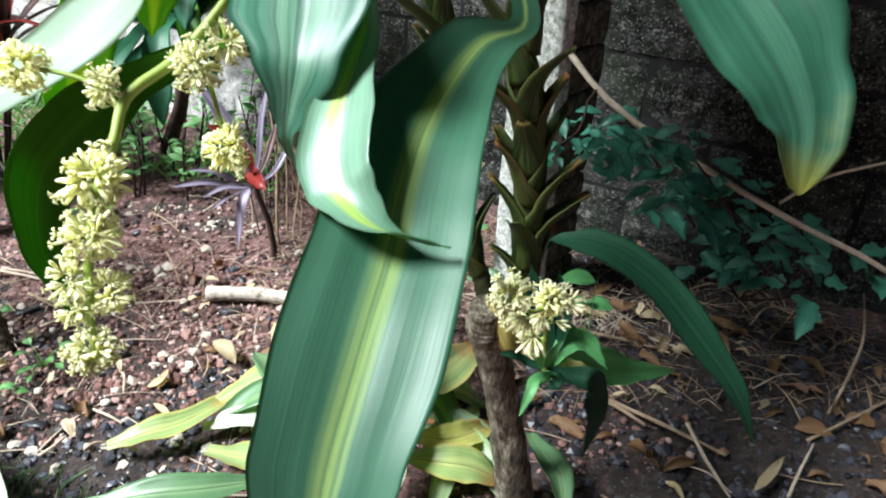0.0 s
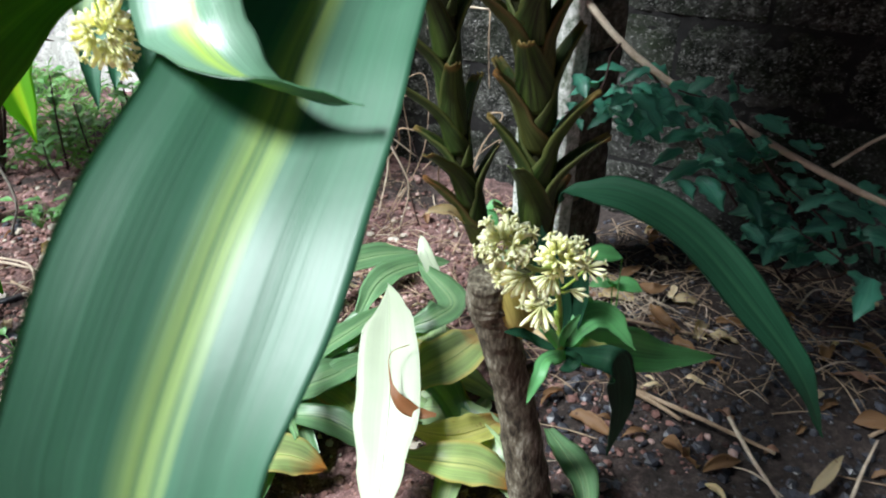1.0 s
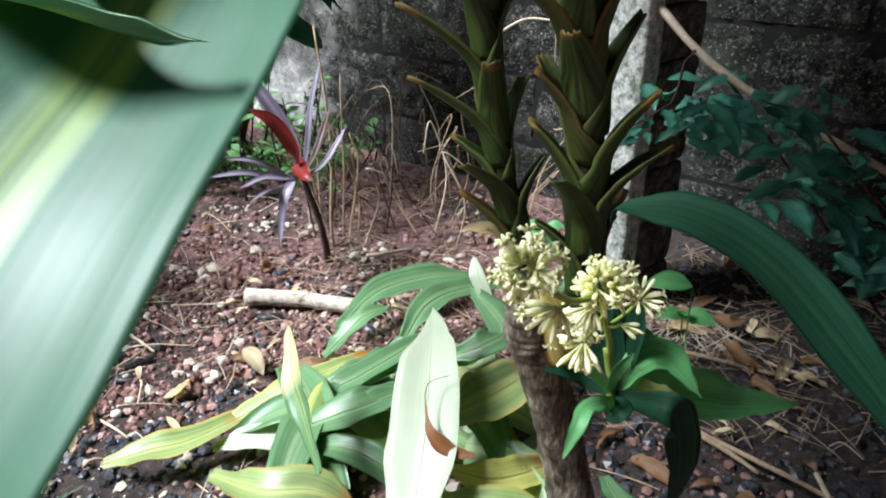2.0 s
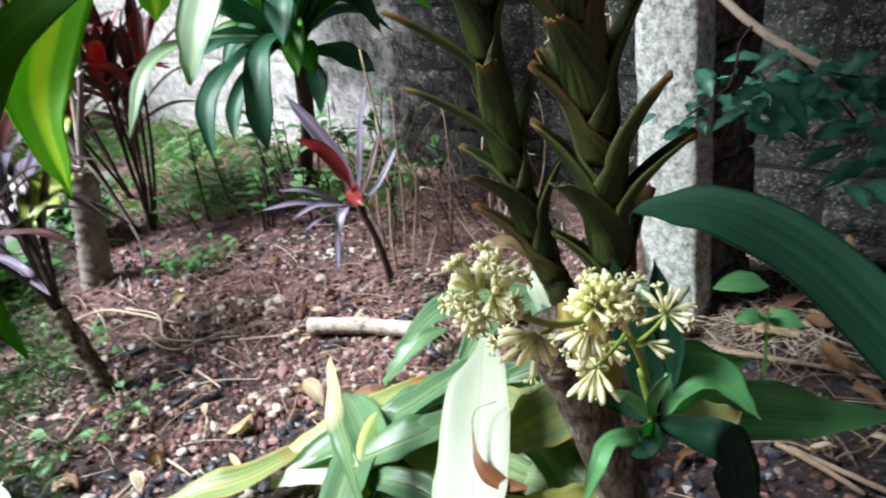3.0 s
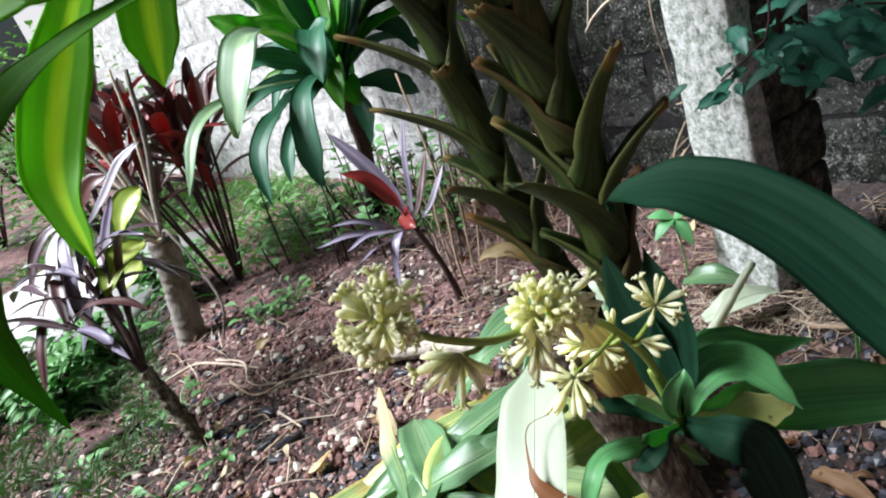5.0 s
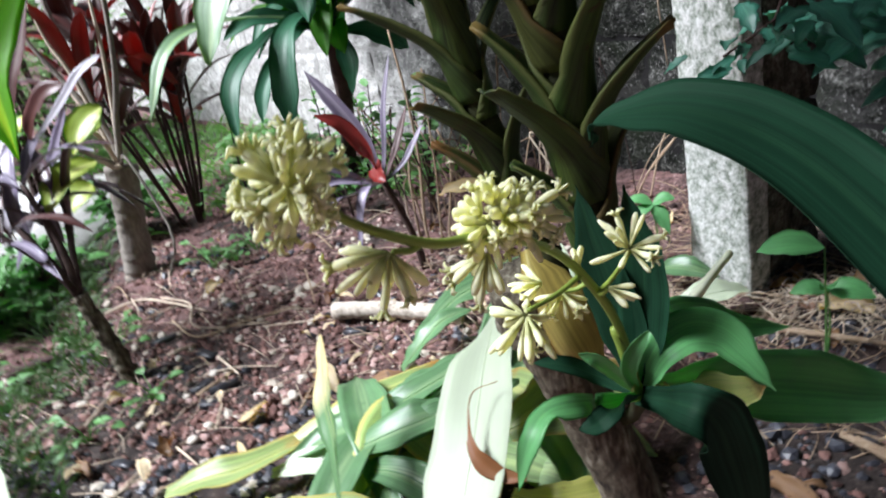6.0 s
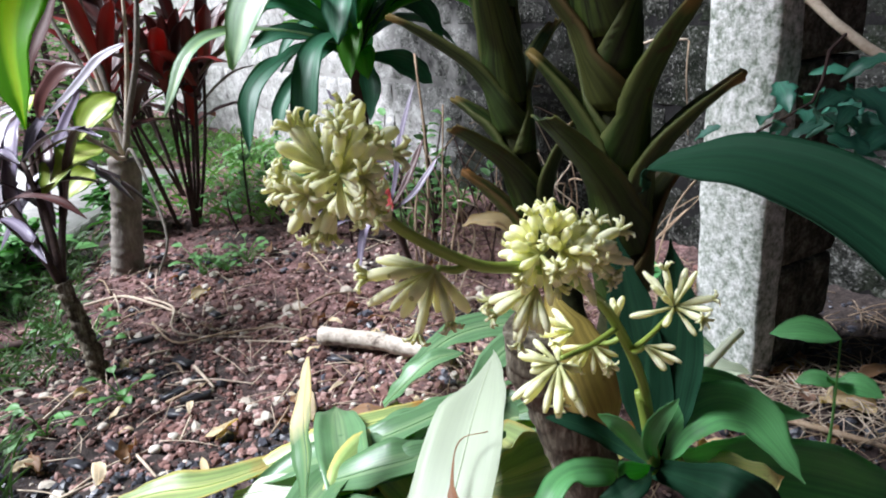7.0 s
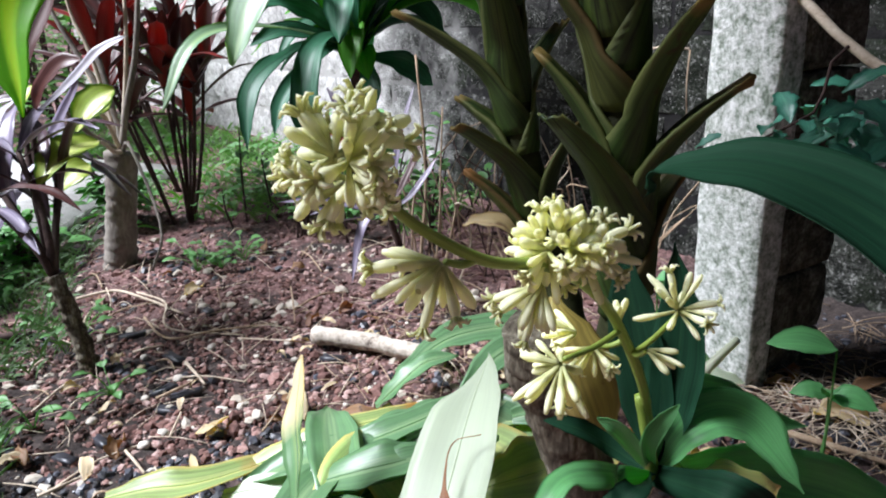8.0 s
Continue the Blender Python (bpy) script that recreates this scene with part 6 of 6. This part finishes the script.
for pts, w, mat in ((((-0.491, 1.281, 0.030), (-0.445, 1.243, 0.040), (-0.421, 1.221, 0.020)), 0.035, M_STRAW_LEAF), (((-0.581, 1.134, 0.012), (-0.555, 1.150, 0.022), (-0.561, 1.199, 0.012)), 0.02, M_STRAW_LEAF), (((-0.547, 1.087, 0.012), (-0.512, 1.060, 0.020), (-0.499, 1.050, 0.010)), 0.014, M_STRAW_LEAF),
                    (((-0.383, 1.274, 0.012), (-0.336, 1.263, 0.024), (-0.296, 1.287, 0.015)), 0.035, M_BROWN_LEAF), (((0.461, 1.513, 0.020), (0.473, 1.432, 0.035), (0.512, 1.412, 0.020)), 0.03, M_BROWN_LEAF), (((0.695, 1.565, 0.015), (0.726, 1.509, 0.030), (0.775, 1.505, 0.015)), 0.028, M_BROWN_LEAF),
                    (((0.449, 1.594, 0.020), (0.475, 1.551, 0.035), (0.523, 1.598, 0.020)), 0.035, M_BROWN_LEAF), (((0.406, 1.625, 0.020), (0.439, 1.639, 0.030), (0.475, 1.690, 0.020)), 0.03, M_BROWN_LEAF), (((0.624, 0.978, 0.015), (0.659, 1.009, 0.030), (0.712, 1.070, 0.020)), 0.02, M_STRAW_LEAF)):
    lone_leaf("dead_leaf", pts, w, (-0.2, -0.4, 1), mat, "dry curled leaf lying on the soil", group="dry leaves on the soil", prof=OVAL, cup=0.4, wave=0.1, n=12, across=6, seed=w * 700 + pts[0][0] * 20)

TORN = ((0.0, 0.5), (0.2, 0.95), (0.35, 0.7), (0.6, 1.0), (0.8, 0.8), (1.0, 0.35))
M_PINK_LEAF = leaf_stuff("pinkish_dead_leaf", (0.3, 0.18, 0.13), gloss=0.6, spots=(0.16, 0.08, 0.05), coat=0.0)
rng = random.Random(77)
def in_bed(x, y):
    return -2.2 < x < 1.2 and 0.7 < y < 2.27 - 0.5 * x - 0.08 and not on_slab(x, y)


def scatter(count, x0, x1, y0, y1, small, large, keep=None):
    out = []
    while len(out) < count:
        x, y = rng.uniform(x0, x1), rng.uniform(y0, y1)
        if not in_bed(x, y) or (keep and not keep(x, y)):
            continue
        s = small + (large - small) * rng.random() ** 4.5
        out.append((x, y, ground_z(x, y) + s * 0.12, s))
    return out


M_SCRAP = leaf_stuff("dry_scrap", (0.62, 0.52, 0.36), gloss=0.6, through_light=0.2, coat=0.0, mottling=0.3, spots=(0.36, 0.24, 0.13), spec=0.3)
scrap_rng = random.Random(77)
for x0, x1, y0, y1, count in ((-0.62, 0.0, 1.12, 1.6, 34), (-1.0, -0.3, 0.95, 1.3, 14), (0.25, 0.8, 1.2, 1.75, 16)):
    for i in range(count):                       # dry scraps of leaf that lie curled on the soil
        q = Vector((scrap_rng.uniform(x0, x1), scrap_rng.uniform(y0, y1), 0.012))
        w, ln = scrap_rng.uniform(0, 6.28), scrap_rng.uniform(0.01, 0.024)
        d = Vector((math.cos(w), math.sin(w), 0)) * ln
        lone_leaf("leaf_scrap", (q - d, q - d * 0.3 + Vector((0, 0, ln * scrap_rng.uniform(0.1, 0.6))), q + d * 0.4 + Vector((0, 0, ln * scrap_rng.uniform(0.2, 0.7))), q + d + Vector((0, 0, ln * scrap_rng.uniform(0.0, 0.5)))), ln * scrap_rng.uniform(0.5, 1.0), (scrap_rng.uniform(-0.6, 0.3), scrap_rng.uniform(-0.6, 0.2), 1), M_SCRAP, "curled straw-coloured scrap of dry leaf on soil", "leaf", "dry leaf scraps", cup=scrap_rng.uniform(0.15, 0.5), wave=0.25, n=7, across=4, seed=i * 3.7 + x0)
lumps_object("soil_clods", scatter(15000, -2.0, 1.1, 0.7, 2.6, 0.004, 0.022, lambda x, y: (x < 0.32 or y < 1.3 and noise.noise(Vector((x * 4, y * 4, 9))) > 0.15) and not (y < 1.3 and -1.3 < x < -0.35 and noise.noise(Vector((x * 3, y * 3, 4))) > 0.05)) + scatter(12000, -1.2, 0.1, 0.9, 1.8, 0.003, 0.018, lambda x, y: y > 1.3 or noise.noise(Vector((x * 3, y * 3, 4))) < 0.0) + scatter(420, -0.8, 0.05, 1.1, 1.6, 0.012, 0.032), M_CLOD, rng, label="crumbly reddish-brown clods of garden soil", category="soil")
lumps_object("pebbles", scatter(880, -1.5, 0.0, 0.9, 2.0, 0.006, 0.03, lambda x, y: noise.noise(Vector((x * 4, y * 4, 3))) > -0.1), M_PEBBLE, rng, label="small pale pebbles scattered over the soil", category="pebbles")
lumps_object("charcoal", scatter(2000, -1.3, -0.35, 0.75, 1.3, 0.004, 0.024, lambda x, y: noise.noise(Vector((x * 3, y * 3, 4))) > -0.15) + scatter(700, -1.6, -0.2, 0.75, 1.9, 0.006, 0.03, lambda x, y: noise.noise(Vector((x * 3, y * 3, 8))) > 0.12) + scatter(2100, 0.15, 1.1, 0.8, 1.5, 0.006, 0.03) + scatter(900, 0.3, 1.15, 1.4, 2.2, 0.005, 0.02), M_CHAR, rng, label="black charcoal bits and dark gravel", category="gravel")
for i in range(110):
    while True:
        x, y = rng.uniform(-1.5, 1.0), rng.uniform(0.8, 2.1)
        if in_bed(x, y):
            break
    a, ln = rng.uniform(0, 3.14), rng.uniform(0.04, 0.17)
    dx, dy = math.cos(a) * ln / 2, math.sin(a) * ln / 2
    r = rng.uniform(0.0009, 0.0026)
    stick("twig", (on_ground(x - dx, y - dy, r + 0.003), on_ground(x + rng.uniform(-.01, .01), y + rng.uniform(-.01, .01), r + rng.uniform(0.006, 0.02)), on_ground(x + dx, y + dy, r + 0.003)), r, rng.choice((M_TWIG, M_PALETWIG)), "thin dry twig lying on the soil", group="twigs on the soil", seed=i * 1.7)
for i in range(104):
    while True:
        x, y = (rng.uniform(-1.4, 1.0), rng.uniform(0.85, 2.0)) if i < 46 else (rng.uniform(0.15, 1.1), rng.uniform(0.95, 1.95))
        if in_bed(x, y):
            break
    a, ln = rng.uniform(0, 6.28), rng.uniform(0.025, 0.06 if i < 46 else 0.085)
    d = Vector((math.cos(a), math.sin(a), 0)) * ln / 2
    c = Vector(on_ground(x, y, 0.008))
    lone_leaf("dead_leaf", (c - d, c + Vector((0, 0, 0.008)), c + d), ln * rng.uniform(0.3, 0.6), (rng.uniform(-.4, .4), rng.uniform(-.6, .1), 1), rng.choice((M_BROWN_LEAF, M_STRAW_LEAF, M_BROWN_LEAF, M_PINK_LEAF)), "small dry leaf curled on the soil", group="dry leaves on the soil", prof=rng.choice((OVAL, BLADE, TORN)), cup=rng.uniform(0.3, 1.1), wave=rng.uniform(0.1, 0.3), twist=(0, rng.uniform(-70, 70)), n=9, across=6, seed=i)


def straw(name, count, x0, x1, y0, y1, label, seed, mat, keep=None):
    """Dry stalks that lie about in a loose mat."""
    r = random.Random(seed)
    bm = bmesh.new()
    made = 0
    while made < count:
        x, y = r.uniform(x0, x1), r.uniform(y0, y1)
        if not in_bed(x, y) or (keep and not keep(x, y)):
            continue
        made += 1
        a, ln = r.uniform(0, 3.14), r.uniform(0.03, 0.13)
        d = Vector((math.cos(a), math.sin(a), 0)) * ln / 2
        c = Vector(on_ground(x, y, r.uniform(0.003, 0.022)))
        t = Vector((0, 0, r.uniform(-0.008, 0.012)))
        rr = r.uniform(0.0005, 0.0014)
        add_tube(bm, (c - d - t, c + Vector((r.uniform(-.006, .006), r.uniform(-.006, .006), 0.004)), c + d + t), (rr, rr, rr * 0.7), n=4, sides=4)
    return tagged(mesh_object(name, bm, mat), label, "straw", kind="stuff")


straw("dry_straw", 620, 0.1, 1.1, 1.2, 2.1, "matted dry stalks and straw under the wall", 5, M_TWIG)
straw("dry_straw", 420, -0.5, 0.35, 1.35, 2.2, "reddish dry stalks strewn between post and cordyline", 6, M_TWIG)
straw("dry_straw", 260, -1.5, -0.1, 0.8, 1.9, "pale dry rootlets strewn on the soil", 7, M_PALETWIG)
bundle = (0.288, 1.559, -0.000)
straw("dry_straw", 240, bundle[0] - 0.2, bundle[0] + 0.2, bundle[1] - 0.1, bundle[1] + 0.09, "bundle of pale straw by the foot of the post", 9, M_PALETWIG)
# upright dry stems by the purple cordyline
for pts, r in ((((-0.485, 1.809, 0.084), (-0.494, 1.872, 0.231), (-0.517, 1.924, 0.370), (-0.555, 1.982, 0.541)), 0.004), (((-0.471, 1.858, 0.038), (-0.477, 1.911, 0.161), (-0.488, 1.950, 0.259), (-0.503, 2.012, 0.413)), 0.003), (((-0.453, 1.862, 0.025), (-0.445, 1.942, 0.189), (-0.473, 1.962, 0.267)), 0.003),
               (((-0.529, 1.854, 0.100), (-0.556, 1.957, 0.222), (-0.500, 2.102, 0.334)), 0.003), (((-0.433, 1.869, 0.017), (-0.443, 1.912, 0.121), (-0.523, 1.950, 0.299)), 0.0025)):
    q = Vector(pts[0])
    stick("dry_sapling", ((q.x, q.y, ground_z(q.x, q.y) - 0.01),) + pts[0:], r, M_TWIG, "thin dry leafless sapling rooted in the bed", "sapling", "dry saplings", seed=r * 900)

dry_rng = random.Random(64)
for i in range(46):
    x = dry_rng.uniform(-0.62, 0.02)
    y = dry_rng.uniform(1.8, 2.12 - 0.5 * x)
    g = Vector(on_ground(x, y, -0.01))
    h = dry_rng.uniform(0.12, 0.42)
    t = g + Vector((dry_rng.uniform(-.16, .16), dry_rng.uniform(-.1, .1), h))
    b = Vector((dry_rng.uniform(-.05, .05), dry_rng.uniform(-.05, .05), dry_rng.uniform(0, .05)))
    end = t + Vector((dry_rng.uniform(-.09, .09), dry_rng.uniform(-.05, .05), dry_rng.uniform(-.09, .03)))
    stick("dry_sapling", (g, g.lerp(t, 0.5) + b, t, end), dry_rng.uniform(0.0012, 0.0028), dry_rng.choice((M_TWIG, M_TWIG, M_PALETWIG, M_DARKSTEM)), "thin dry leafless sapling rooted in the bed", "sapling", "dry saplings", seed=i * 2.3)

sap_rng = random.Random(88)
for i in range(34):
    x = sap_rng.uniform(-1.3, -0.55)
    y = sap_rng.uniform(1.95, min(2.6, 2.2 - 0.5 * x))
    h = sap_rng.uniform(0.1, 0.34)
    g = Vector(on_ground(x, y, -0.01))
    t = g + Vector((sap_rng.uniform(-.09, .09), sap_rng.uniform(-.05, .05), h))
    pl = empty("sapling", "thin dark sapling with few small leaves", "sapling", "dark saplings")
    part("stem", tube((g, g.lerp(t, 0.5) + Vector((sap_rng.uniform(-.02, .02), 0, 0)), t), (0.0045, 0.0035, 0.002), n=8, sides=6, lumps=0.2), M_DARKSTEM, pl)
    for k in range(8):
        a = sap_rng.uniform(0, 6.28)
        q = g.lerp(t, sap_rng.uniform(0.3, 1.0))
        d = Vector((math.cos(a), math.sin(a), 0.3)) * sap_rng.uniform(0.03, 0.06)
        leaf("leaf", (q, q + d * 0.5 + Vector((0, 0, 0.005)), q + d), d.length * 0.45, (0, -0.4, 1), M_WEED, pl, prof=OVAL, n=6, across=4, cup=0.2, seed=i + k * 0.3)
